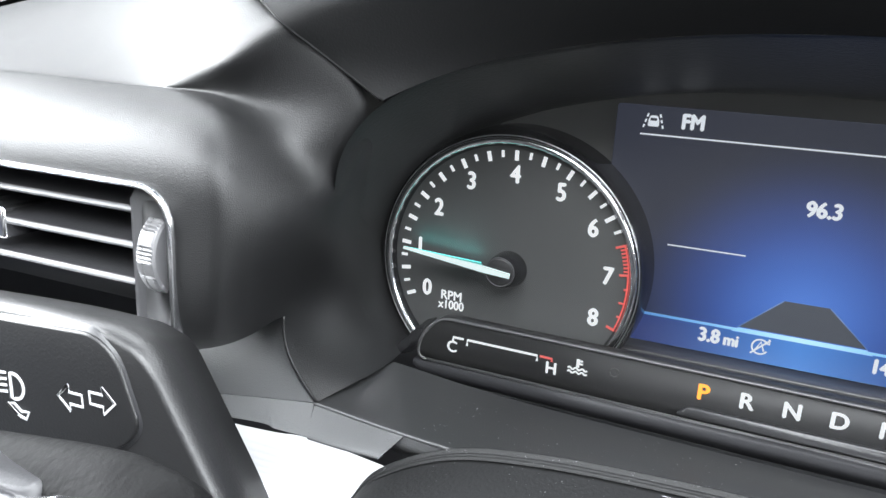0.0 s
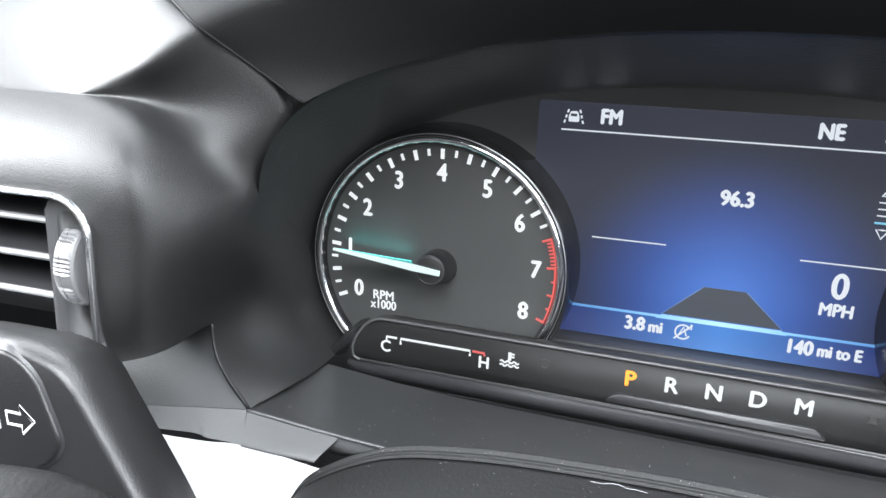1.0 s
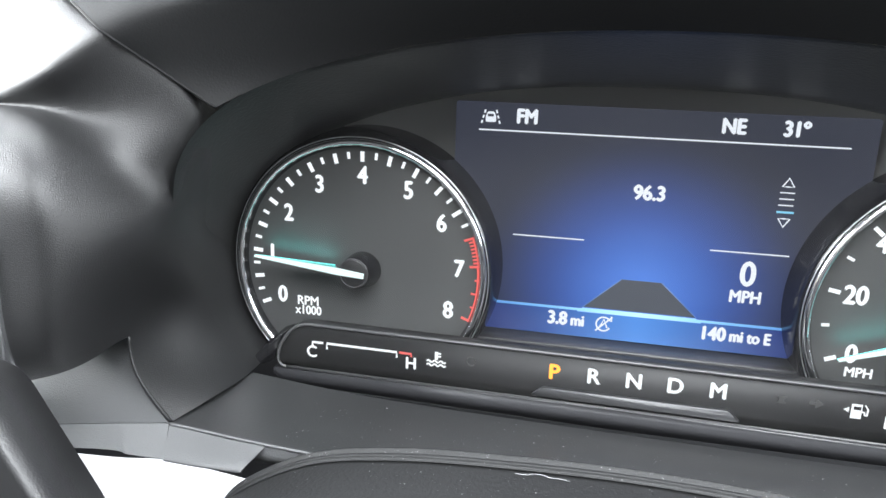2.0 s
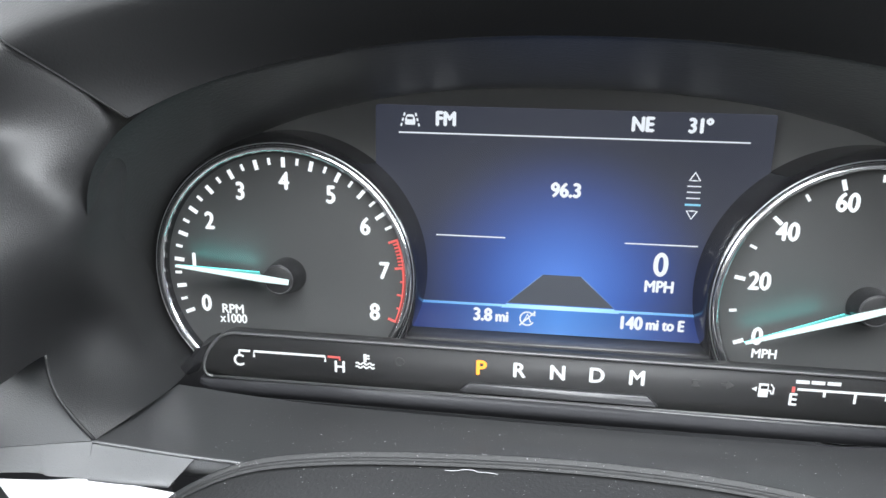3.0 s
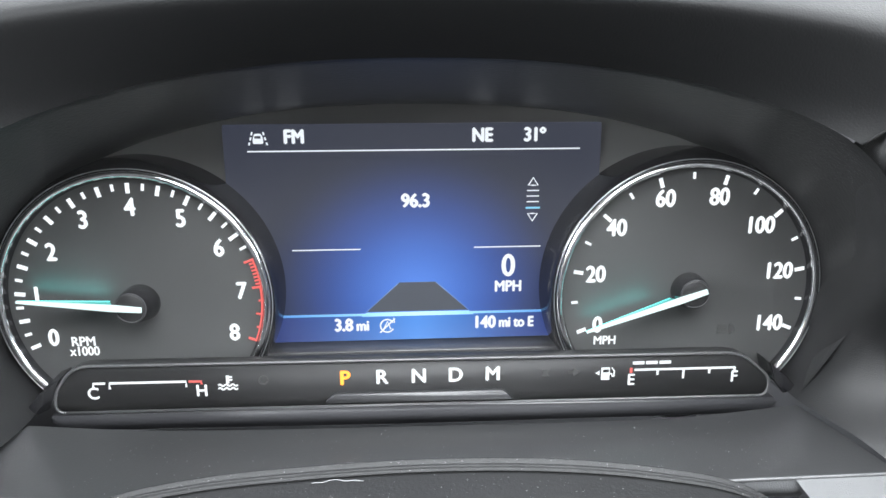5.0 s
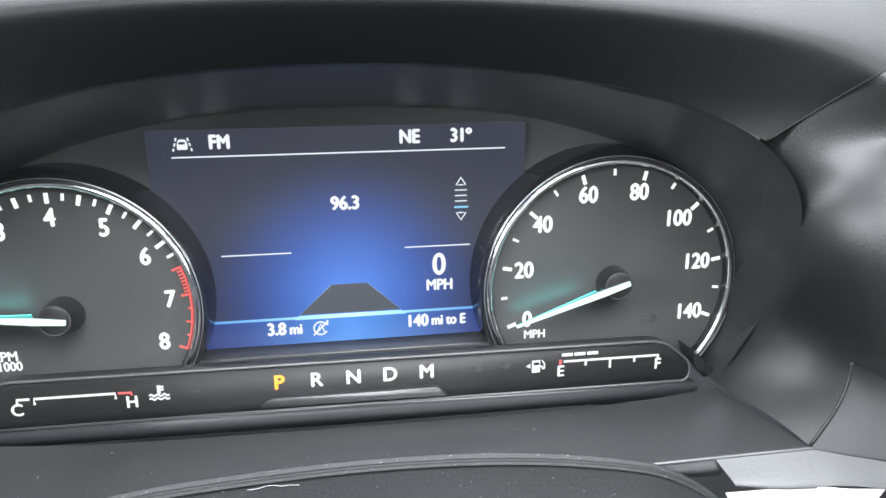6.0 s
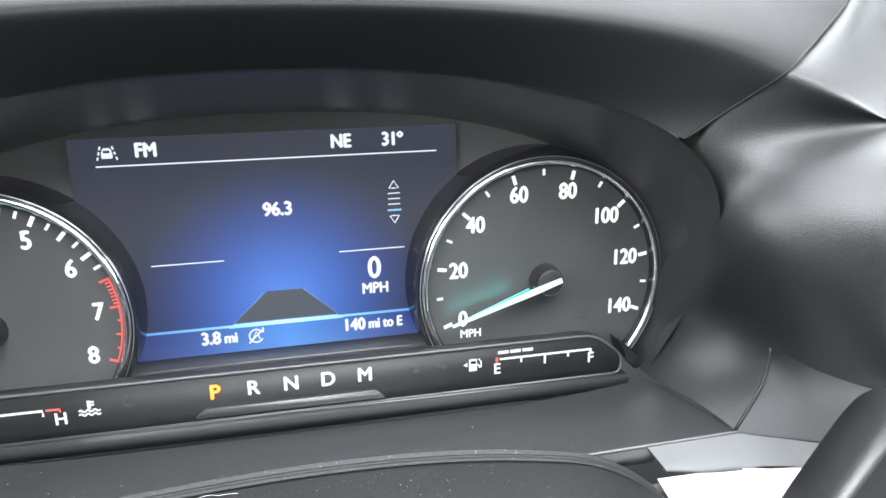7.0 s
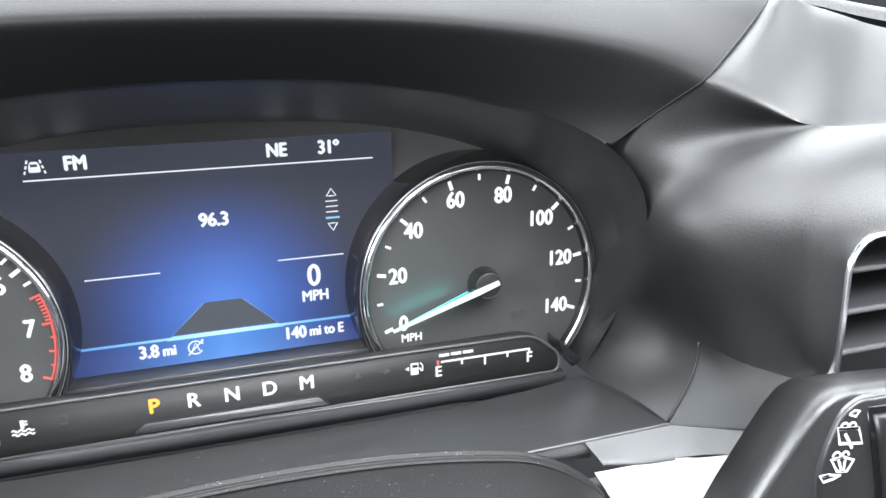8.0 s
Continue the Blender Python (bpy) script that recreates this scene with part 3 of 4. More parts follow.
# ---- instrument cluster ----
cluster = thing("instrument_cluster", "black instrument cluster with two lit round dials and a blue display", "instrument cluster")
part("backplate", extrude_outline([(x / 1000, z / 1000) for x, y, z in both(INNER)][::-1], 0.0015, 0.012), BACK, cluster, "dark matt backplate")


def screen_material(name, centre, size, stops, strength):
    """A display picture: colour that fades outwards from a bright centre; size is how far it reaches in x and z."""
    m = bpy.data.materials.new(name)
    m.use_nodes = True
    n, l = m.node_tree.nodes, m.node_tree.links
    b = n["Principled BSDF"]
    b.inputs["Base Color"].default_value = (0.01, 0.01, 0.012, 1)
    b.inputs["Roughness"].default_value = 0.35
    co, mp, g, ramp = n.new("ShaderNodeTexCoord"), n.new("ShaderNodeMapping"), n.new("ShaderNodeTexGradient"), n.new("ShaderNodeValToRGB")
    mp.inputs["Location"].default_value = (-centre[0] / size[0], 0, -centre[1] / size[1])
    mp.inputs["Scale"].default_value = (1 / size[0], 0, 1 / size[1])
    g.gradient_type = "SPHERICAL"
    e = ramp.color_ramp.elements
    ramp.color_ramp.interpolation = "B_SPLINE"
    for k, (at, colour) in enumerate(stops):
        q = e[k] if k < 2 else e.new(at)
        q.position, q.color = at, (*colour, 1)
    l.new(co.outputs["Object"], mp.inputs["Vector"])
    l.new(mp.outputs[0], g.inputs[0])
    l.new(g.outputs[0], ramp.inputs[0])
    l.new(ramp.outputs[0], b.inputs["Emission Color"])
    b.inputs["Emission Strength"].default_value = strength
    return m


# The outermost grey-blue stop also paints in haze from the cover pane.
SCREEN = screen_material("display_picture", (0, -0.026), (0.064, 0.060), [(0.0, (0.019, 0.023, 0.038)), (1.0, (0.10, 0.29, 0.92)), (0.25, (0.015, 0.024, 0.070)), (0.6, (0.020, 0.088, 0.44))], 1.0)
BANDBLUE = screen_material("display_band_blue", (0, -0.040), (0.075, 1.0), [(0.0, (0.008, 0.012, 0.06)), (1.0, (0.085, 0.34, 0.95)), (0.5, (0.008, 0.034, 0.26))], 1.0)
CYANFADE = screen_material("display_horizon_blue", (0, -0.035), (0.075, 1.0), [(0.0, (0.02, 0.06, 0.25)), (1.0, (0.6, 0.95, 1.0)), (0.6, (0.16, 0.5, 1.0))], 1.3)
ROADEDGE = glowing("display_road_edge", (0.20, 0.38, 0.85), 0.6)
ROADGREY = glowing("display_road_grey", (0.05, 0.07, 0.12), 0.5)
display = part("display", extrude_outline(rounded(-0.0719, 0.0713, -0.0460, 0.0408, 0.001), 0.0, 0.0014), SCREEN, cluster, "lit display with a blue glow", smooth=False)
S = -0.0004


def flat(name, pts, material, y=S, parent=display, label=""):
    return part(name, extrude_outline(pts, y, y + 0.0003), material, parent, label, smooth=False)


flat("data_band", [(-0.0719, -0.0459), (0.0713, -0.0459), (0.0713, -0.0348), (-0.0719, -0.0348)], BANDBLUE, label="blue data band")
flat("horizon_line", [(-0.0719, -0.0354), (0.0713, -0.0354), (0.0713, -0.0345), (-0.0719, -0.0345)], CYANFADE, S - 0.0003, label="pale blue glowing line")
flat("road_base_line", [(-0.0225, -0.0357), (0.0225, -0.0357), (0.0205, -0.0341), (-0.0205, -0.0341)], CYANFADE, S - 0.0004, label="bright foot of the road picture")
flat("road_picture", [(-0.0205, -0.0338), (0.0205, -0.0338), (0.0073, -0.0218), (-0.0073, -0.0218)], ROADGREY, label="dark grey road shape")
part("road_edge", strip([(-0.0205, -0.0338), (-0.0073, -0.0218)], 0.0003, S - 0.0003, S), ROADEDGE, display)
part("road_edge", strip([(0.0205, -0.0338), (0.0073, -0.0218)], 0.0003, S - 0.0003, S), ROADEDGE, display)
flat("rule", [(-0.0631, 0.0305), (0.0631, 0.0305), (0.0631, 0.0310), (-0.0631, 0.0310)], SCREENWHITE)
for x in (-0.0485, 0.0225):
    flat("rule", [(x, -0.0081), (x + 0.0265, -0.0081), (x + 0.0265, -0.0077), (x, -0.0077)], SCREENWHITE)
for text, x, z, h, wd, bold in (("FM", -0.0456, 0.0359, 0.0050, 0.86, 0.00036), ("NE", 0.0253, 0.0360, 0.0050, 0.86, 0.00036), ("31\u00ba", 0.0454, 0.0360, 0.0050, 0.86, 0.00036),
                                ("96.3", -0.0003, 0.0110, 0.0051, 0.88, 0.00036), ("0", 0.0363, -0.0160, 0.0088, 0.86, 0.00036), ("MPH", 0.0364, -0.0244, 0.0044, 0.86, 0.00026),
                                ("3.8", -0.0297, -0.0394, 0.0050, 0.84, 0.00036), ("mi", -0.0221, -0.0398, 0.0042, 0.86, 0.0003),
                                ("140", 0.0270, -0.0395, 0.0050, 0.84, 0.00036), ("mi to E", 0.0400, -0.0397, 0.0042, 0.80, 0.0003)):
    lettering(text, x, S, z, h, SCREENWHITE, display, "screen_text", bold, wd)
for z in (0.0145, 0.0123, 0.0101):
    flat("scale_mark", [(0.0430, z - 0.0002), (0.0478, z - 0.0002), (0.0478, z + 0.0002), (0.0430, z + 0.0002)], SCREENWHITE)
flat("scale_mark", [(0.0427, 0.0073), (0.0483, 0.0073), (0.0483, 0.0080), (0.0427, 0.0080)], CYAN, label="cyan scale mark")
for z, s in ((0.0166, 1), (0.0054, -1)):
    part("arrow_mark", strip([(0.0454, z), (0.0435, z), (0.0454, z + s * 0.0030), (0.0473, z), (0.0454, z)], 0.0005, S - 0.0001, S + 0.0002), SCREENWHITE, display)


def stroke(points, width, material, parent, name="symbol_line", y=S):
    return part(name, strip(points, width, y - 0.0001, y + 0.0002), material, parent, smooth=False)


def arc(cx, cz, r, a0, a1, n=14):
    return [(cx + r * math.cos(radians(a0 + (a1 - a0) * i / n)), cz + r * math.sin(radians(a0 + (a1 - a0) * i / n))) for i in range(n + 1)]


# lane-keeping symbol: a car between two broken lines
icon = flat("lane_symbol", fillet([(-0.0608, 0.0336), (-0.0608, 0.0356), (-0.0601, 0.0374), (-0.0577, 0.0374), (-0.0570, 0.0356), (-0.0570, 0.0336)], 0.0006), SCREENWHITE, label="small white car between lane lines")
stroke([(-0.0600, 0.0361), (-0.0578, 0.0361)], 0.0009, SCREEN, icon, y=S - 0.0004)
for s in (-1, 1):
    for u0, u1 in ((0.0, 0.22), (0.38, 0.6), (0.76, 1.0)):
        a, b = np.array((-0.0589 + s * 0.0034, 0.0331)), np.array((-0.0589 + s * 0.0020, 0.0380))
        stroke([tuple(a + (b - a) * u0), tuple(a + (b - a) * u1)], 0.0006, SCREENWHITE, icon)
# stop-start symbol: a barred letter in an arrow ring
ring_icon = stroke(arc(-0.0123, -0.0399, 0.0027, 40, 330, 24), 0.0006, SCREENWHITE, display, "stop_start_symbol")
stroke([(-0.0152, -0.0428), (-0.0092, -0.0369)], 0.0006, SCREENWHITE, ring_icon)
stroke([(-0.0138, -0.0414), (-0.0122, -0.0380), (-0.0109, -0.0414)], 0.0006, SCREENWHITE, ring_icon)
stroke([(-0.0096, -0.0366), (-0.0094, -0.0385), (-0.0110, -0.0382)], 0.0006, SCREENWHITE, ring_icon)

CZ, FACE = -0.0230, -0.0140


def on(cx, r, deg):
    return cx + r * math.cos(radians(deg)), CZ + r * math.sin(radians(deg))


def gauge(name, cx, ring, size, angle, majors, minors, numerals, label):
    """A dial with its bezel, chrome ring, ticks and numerals; ring is the centre and radius of the chrome, size the ticks' outer reach."""
    rx, rz, rr = ring
    face = part(name, extrude_outline([(rx + (rr - 0.0006) * math.cos(radians(3 * i)), rz + (rr - 0.0006) * math.sin(radians(3 * i))) for i in range(120)], FACE, FACE + 0.003), DIAL, cluster, label, smooth=False)
    part("bezel", revolve([(rr - 0.0016, FACE - 0.0002), (rr - 0.0013, FACE - 0.0012), (rr - 0.0009, -0.0164)], rx, rz, n=160), PIANO, face, "gloss black inner bezel")
    part("chrome_ring", revolve([(rr + 0.0005 + 0.0013 * math.cos(radians(a)), -0.0164 - 0.0013 * math.sin(radians(a))) for a in range(0, 181, 15)], rx, rz, n=160), CHROME, face, "thin polished chrome ring")
    part("bezel_wall", revolve([(rr + 0.0016, -0.0160), (rr + 0.0019, -0.0166), (rr + 0.0024, -0.0167), (rr + 0.0030, -0.0160), (rr + 0.0038, -0.0146), (rr + 0.0043, -0.0120), (rr + 0.0049, -0.0040), (rr + 0.0052, 0.0010)], rx, rz, n=160), PIANO, face, "gloss black outer bezel")
    part("bezel_line", revolve([(rr + 0.0024 + 0.0002 * math.cos(radians(a)), -0.0166 - 0.00025 * math.sin(radians(a))) for a in range(0, 181, 30)], rx, rz, n=160), SMOKE, face, "fine bright line on the bezel")
    for v in majors:
        part("tick", strip([on(cx, size - 0.0037, angle(v)), on(cx, size, angle(v))], 0.0014, FACE - 0.0004, FACE), WHITE, face, smooth=False)
    for v in minors:
        part("tick", strip([on(cx, size - 0.0026, angle(v)), on(cx, size - 0.0001, angle(v))], 0.0010, FACE - 0.0004, FACE), WHITE, face, smooth=False)
    for text, x, z in numerals:
        lettering(text, x, FACE - 0.0003, z, 0.0063, WHITE, face, "numeral", 0.00034, 0.84)
    return face


def needle(face, cx, tip, cap, foot):
    """The hub and its long wedge-shaped pointer; the pointer's underside runs back down to the dial."""
    bm = revolve([(0.0, -0.0270), (0.0050, -0.0270), (0.0055, -0.0266), (0.0058, -0.0258), (0.0064, -0.0215), (0.0071, FACE)], 0, 0, n=48)
    for v in bm.verts:
        u = (v.co.y - FACE) / (-0.0270 - FACE)
        v.co.x += cx + (cap[0] - cx) * u
        v.co.z += CZ + (cap[1] - CZ) * u
    part("hub", bm, PIANO, face, "black needle hub")
    part("hub_rim", revolve([(0.0051, -0.0270), (0.0053, -0.02725), (0.0056, -0.0268)], *cap, n=48), CHEEK, face, "thin grey rim of the hub")
    part("hub_cap", revolve([(0.0, -0.0272), (0.0046, -0.0272), (0.0050, -0.0270)], *cap, n=48), STALK, face, "dark cap of the hub")
    c, t = np.array(cap), np.array(tip)
    d = (t - c) / np.linalg.norm(t - c)
    q = np.array((-d[1], d[0]))
    root = c - d * 0.0042
    part("pointer", extrude_outline([tuple(p) for p in (t + q * 0.0004, c + d * 0.006 + q * 0.0012, root + q * 0.0009, root - q * 0.0009, c + d * 0.006 - q * 0.0012, t - q * 0.0004)], -0.0286, -0.0277), NEEDLE, face, "glowing ice-white pointer", smooth=False)
    base = np.array(foot)
    bm = bmesh.new()
    vs = [bm.verts.new(p) for p in ((t[0], -0.0276, t[1]), ((c + d * 0.0056)[0], -0.0276, (c + d * 0.0056)[1]), (base[0], FACE - 0.0015, base[1]))]
    side = bm.faces.new(vs)
    up = bmesh.ops.extrude_face_region(bm, geom=[side])
    bmesh.ops.translate(bm, vec=(q[0] * 0.0005, 0, q[1] * 0.0005), verts=[v for v in up["geom"] if isinstance(v, bmesh.types.BMVert)])
    part("pointer_blade", bm, TEALDIM, face, "dim teal flank of the pointer", smooth=False)
    part("pointer_edge", tube([(t[0], -0.0272, t[1]), (base[0], FACE - 0.0015, base[1])], 0.00028, 6), TEAL, face, "teal lit lower edge of the pointer")
    # the lit edge spills light over the dial above it
    mid = (t * 0.55 + base * 0.45) + q * (0.0006 if q[1] > 0 else -0.0006)
    aim = mid + q * (0.0035 if q[1] > 0 else -0.0035)
    glow = bpy.data.lights.new("pointer_glow", "AREA")
    glow.shape, glow.size, glow.size_y, glow.energy, glow.color = "RECTANGLE", 0.026, 0.0016, 0.0008, (0.10, 1.0, 0.95)
    glow.spread = radians(110)
    down = (Vector((aim[0], FACE, aim[1])) - Vector((mid[0], FACE - 0.005, mid[1]))).normalized()
    along = Vector((d[0], 0, d[1]))
    m = Matrix((along, along.cross(down), down * -1)).transposed().to_4x4()
    m.translation = Vector((mid[0], FACE - 0.005, mid[1]))
    new("pointer_glow", glow).matrix_world = m


def rpm(v):
    return 202.3 - 27.95 * v


def mph(v):
    return float(np.interp(v / 20, range(8), (200.8, 169.6, 139.0, 108.0, 75.5, 42.4, 9.8, -21.5)))


TX, SX = -0.1031, 0.1050
tach = gauge("tachometer", TX, (-0.1043, -0.0224, 0.0474), 0.0449, rpm, [i / 2 for i in range(13)], [i / 2 + 0.25 for i in range(13)],
             (("0", -0.1361, -0.0362), ("1", -0.1400, -0.0196), ("2", -0.1328, -0.0033), ("3", -0.1202, 0.0085), ("4", -0.1033, 0.0129), ("5", -0.0858, 0.0085), ("6", -0.0731, -0.0028), ("7", -0.0661, -0.0195), ("8", -0.0697, -0.0359)),
             "round black engine speed dial with white numerals")
part("red_zone", strip([on(TX, 0.0447, rpm(6.5 + 0.5 * i / 12)) for i in range(13)], 0.0008, FACE - 0.0004, FACE), RED, tach, "thin start of the red line zone")
part("red_zone", strip([on(TX, 0.0446, rpm(7 + i / 24)) for i in range(25)], 0.0013, FACE - 0.0004, FACE), RED, tach, "red line zone")
for v, inner in [(6.5, 0.0413)] + [(6.5 + k / 16, 0.0428) for k in range(1, 8)] + [(7, 0.0413), (7.25, 0.0431), (7.5, 0.0422), (7.75, 0.0431), (8, 0.0413)]:
    part("tick", strip([on(TX, inner, rpm(v)), on(TX, 0.0448, rpm(v))], 0.0008 if v in (6.5, 7, 8) else 0.0006, FACE - 0.0005, FACE), RED, tach, smooth=False)
lettering("RPM", -0.1256, FACE - 0.0003, -0.0379, 0.0036, WHITE, tach, "dial_text", 0.00016, 0.92)
lettering("x1000", -0.1255, FACE - 0.0003, -0.0418, 0.0035, WHITE, tach, "dial_text", 0.00016, 0.85)
needle(tach, TX, (-0.1406, -0.0171), (-0.1026, -0.0208), (-0.1138, -0.0219))
speedo = gauge("speedometer", SX, (0.1040, -0.0238, 0.0499), 0.0463, mph, range(0, 141, 20), range(10, 140, 20),
               (("0", 0.0697, -0.0367), ("20", 0.0680, -0.0161), ("40", 0.0752, 0.0021), ("60", 0.0932, 0.0131), ("80", 0.1140, 0.0135), ("100", 0.1310, 0.0022), ("120", 0.1403, -0.0162), ("140", 0.1386, -0.0377)),
               "round black speed dial with white numerals")
lettering("MPH", 0.0729, FACE - 0.0003, -0.0431, 0.0034, WHITE, speedo, "dial_text", 0.00016, 0.92)
needle(speedo, SX, (0.0618, -0.0340), (0.1026, -0.0205), (0.0974, -0.0259))
lamp = part("lamp_symbol", strip(arc(0.1230, -0.0399, 0.0021, -90, 90), 0.0006, FACE - 0.0003, FACE), UNLIT, speedo, "faint unlit lamp symbol")
part("symbol_line", strip([(0.1230, -0.0420), (0.1230, -0.0378)], 0.0006, FACE - 0.0003, FACE), UNLIT, lamp, smooth=False)
for k in range(3):
    part("symbol_line", strip([(0.1180, -0.0384 - 0.0015 * k), (0.1217, -0.0384 - 0.0015 * k)], 0.0006, FACE - 0.0003, FACE), UNLIT, lamp, smooth=False)

# lower information bar
bar_outline = fillet([(-0.1330, -0.0602), (-0.1322, -0.0520), (-0.1250, -0.0422), (0.1220, -0.0441), (0.1345, -0.0545), (0.1340, -0.0622)], 0.006)
bar = part("information_bar", extrude_outline(bar_outline, -0.0272, -0.0215), BARFACE, cluster, "smoked black information bar")


def ridge(pts, y, r, label):
    return part("bar_rim", tube([(x, y, z) for x, z in pts], r, 8), RIM, bar, label)


ridge([*bar_outline, bar_outline[0]], -0.0276, 0.00055, "thin raised rim of the bar")
ridge([(-0.1262, -0.0614), (0.0, -0.0613), (0.1290, -0.0632)], -0.0284, 0.0004, "thin raised lower rim")
lip_outline = fillet([(-0.1352, -0.0610), (0.0, -0.0610), (0.1375, -0.0628), (0.1385, -0.0665), (0.1290, -0.0688), (0.0, -0.0684), (-0.1260, -0.0667), (-0.1335, -0.0645)], 0.004)
part("bar_lip", extrude_outline(lip_outline, -0.0288, -0.006, 0.0012), SATIN, bar, "black lower lip")
ridge([(-0.1290, -0.0662), (-0.1230, -0.0671), (0.0, -0.0684), (0.1290, -0.0689)], -0.0282, 0.0004, "thin lower edge line")
part("selector_plinth", extrude_outline(fillet([(-0.0358, -0.0592), (-0.0318, -0.0557), (0.0310, -0.0561), (0.0352, -0.0598)], 0.001), -0.0288, -0.026, 0.0005), SATIN, bar, "raised black plinth")
part("under_screen_strip", extrude_outline([(-0.0620, -0.0520), (-0.0585, -0.0462), (0.0590, -0.0466), (0.0630, -0.0520)], -0.0105, 0.0012, 0.0006), SATIN, cluster, "satin black strip under the display")
for wedge in ([(-0.1302, -0.0470), (-0.1345, -0.0580), (-0.1395, -0.0603), (-0.1420, -0.0573), (-0.1346, -0.0489)], [(0.1342, -0.0490), (0.1366, -0.0568), (0.1402, -0.0613), (0.1453, -0.0590), (0.1397, -0.0529)]):
    part("corner_tab", extrude_outline(fillet(wedge, 0.0008), -0.0285, -0.016, 0.0003), PIANO, cluster, "small black corner tab")
B = -0.0275
for text, x in (("P", -0.0281), ("R", -0.0145), ("N", -0.0007), ("D", 0.0130), ("M", 0.0270)):
    lettering(text, x, B, -0.0500, 0.0054, AMBER if text == "P" else WHITE, bar, "gear_letter", 0.00028, 0.98, label="lit amber letter" if text == "P" else "")
for text, x, z in (("C", -0.1189, -0.0531), ("H", -0.0802, -0.0532), ("E", 0.0800, -0.0541), ("F", 0.1203, -0.0540)):
    lettering(text, x, B, z, 0.0044, WHITE, bar, "scale_letter", 0.00018, 0.95)


def line(points, w=0.0008, material=WHITE, name="scale_line", parent=bar):
    return part(name, strip(points, w, B - 0.0001, B + 0.0002), material, parent, smooth=False)


line([(-0.1129, -0.0514), (-0.1129, -0.0491), (-0.0857, -0.0493), (-0.0857, -0.0514)])
line([(-0.1186, -0.0506), (-0.1186, -0.0491), (-0.1144, -0.0491)])
line([(-0.0847, -0.0493), (-0.0802, -0.0494), (-0.0802, -0.0505)], material=RED)
line([(0.0812, -0.0500), (0.1205, -0.0502)])
for x, dz in ((0.0902, 0.0022), (0.1003, 0.0040), (0.1104, 0.0022), (0.1203, 0.0014)):
    line([(x, -0.0501), (x, -0.0501 - dz)])
line([(0.0799, -0.0492), (0.0799, -0.0512)], 0.0010, material=RED)
for x in (0.0804, 0.0855, 0.0907):
    line([(x, -0.0472), (x + 0.0044, -0.0472)], 0.0012)
# coolant symbol: a thermometer over waves
thermo = line([(-0.0707, -0.0474), (-0.0707, -0.0505)], 0.0011, name="coolant_symbol")
line([(-0.0707, -0.0480), (-0.0690, -0.0480)], 0.0006, parent=thermo)
line([(-0.0707, -0.0491), (-0.0690, -0.0491)], 0.0006, parent=thermo)
for z in (-0.0512, -0.0526):
    line([(-0.0742 + 0.0005 * i, z + 0.0004 * math.sin(i * 1.35)) for i in range(15)], 0.0006, parent=thermo)
# fuel symbol: a pump with its hose and a small arrow
pump = part("fuel_symbol", extrude_outline([(0.0684, -0.0537), (0.0716, -0.0537), (0.0716, -0.0487), (0.0684, -0.0487)], B - 0.0001, B + 0.0002), WHITE, bar, smooth=False)
line([(0.0690, -0.0500), (0.0712, -0.0500)], 0.0011, PIANO, parent=pump).location = (0, -0.0002, 0)
line([(0.0716, -0.0512), (0.0724, -0.0513), (0.0727, -0.0524), (0.0733, -0.0524), (0.0734, -0.0502), (0.0724, -0.0488)], 0.0005, parent=pump)
part("symbol_arrow", extrude_outline([(0.0661, -0.0509), (0.0677, -0.0500), (0.0677, -0.0518)], B - 0.0001, B + 0.0002), WHITE, pump, smooth=False)
part("telltale", extrude_outline([(0.0455, -0.0515), (0.0487, -0.0515), (0.0478, -0.0502), (0.0487, -0.0489), (0.0455, -0.0489), (0.0464, -0.0502)], B, B + 0.0002), UNLIT, bar, "faint unlit warning symbol", smooth=False)
part("telltale", extrude_outline([(0.0557, -0.0507), (0.0577, -0.0507), (0.0577, -0.0518), (0.0602, -0.0502), (0.0577, -0.0486), (0.0577, -0.0497), (0.0557, -0.0497)], B, B + 0.0002), UNLIT, bar, "faint unlit arrow symbol", smooth=False)
part("telltale", strip(arc(-0.0578, -0.0497, 0.0016, 0, 350), 0.0006, B, B + 0.0002), UNLIT, bar, "faint unlit round symbol", smooth=False)

# clear cover: a flat tilted pane with folded sides
CREASE = [(133.5, -30.6, -60.5), (127, -39.5, -36), (119, -50, -3), (112, -58.5, 25), (105.5, -66.3, 50.8)]
top_edge = [(s * x, y, z) for s, x, y, z in ((-1, 105.5, -66.3, 50.8), (-1, 60, -60.2, 61.3), (1, 0, -58.8, 64.8), (1, 60, -60.2, 61.3), (1, 105.5, -66.3, 50.8))]
pane_rows = []
for k in range(5):
    x, y, z = CREASE[k]
    u = k / 4
    pane_rows.append([(-x, y, z), (-x * 0.55, y + 0.5 + 5.5 * u, z + 10.5 * u), (0, y + 0.6 + 6.9 * u, z + 14 * u), (x * 0.55, y + 0.5 + 5.5 * u, z + 10.5 * u), (x, y, z)])
lens = part("clear_cover", patch(pane_rows, 24, 16), LENS, cluster, "clear tilted plastic cover pane")
for s in (-1, 1):
    outer = [(145, -34, -60), (153, -53, -29), (153, -66, -5), (149, -74, 15), (133, -73, 42)]
    part("cover_wing", patch([[(s * x, y, z) for x, y, z in CREASE], [(s * x, y, z) for x, y, z in outer]], 24, 6), WING, lens, "folded side of the clear cover")

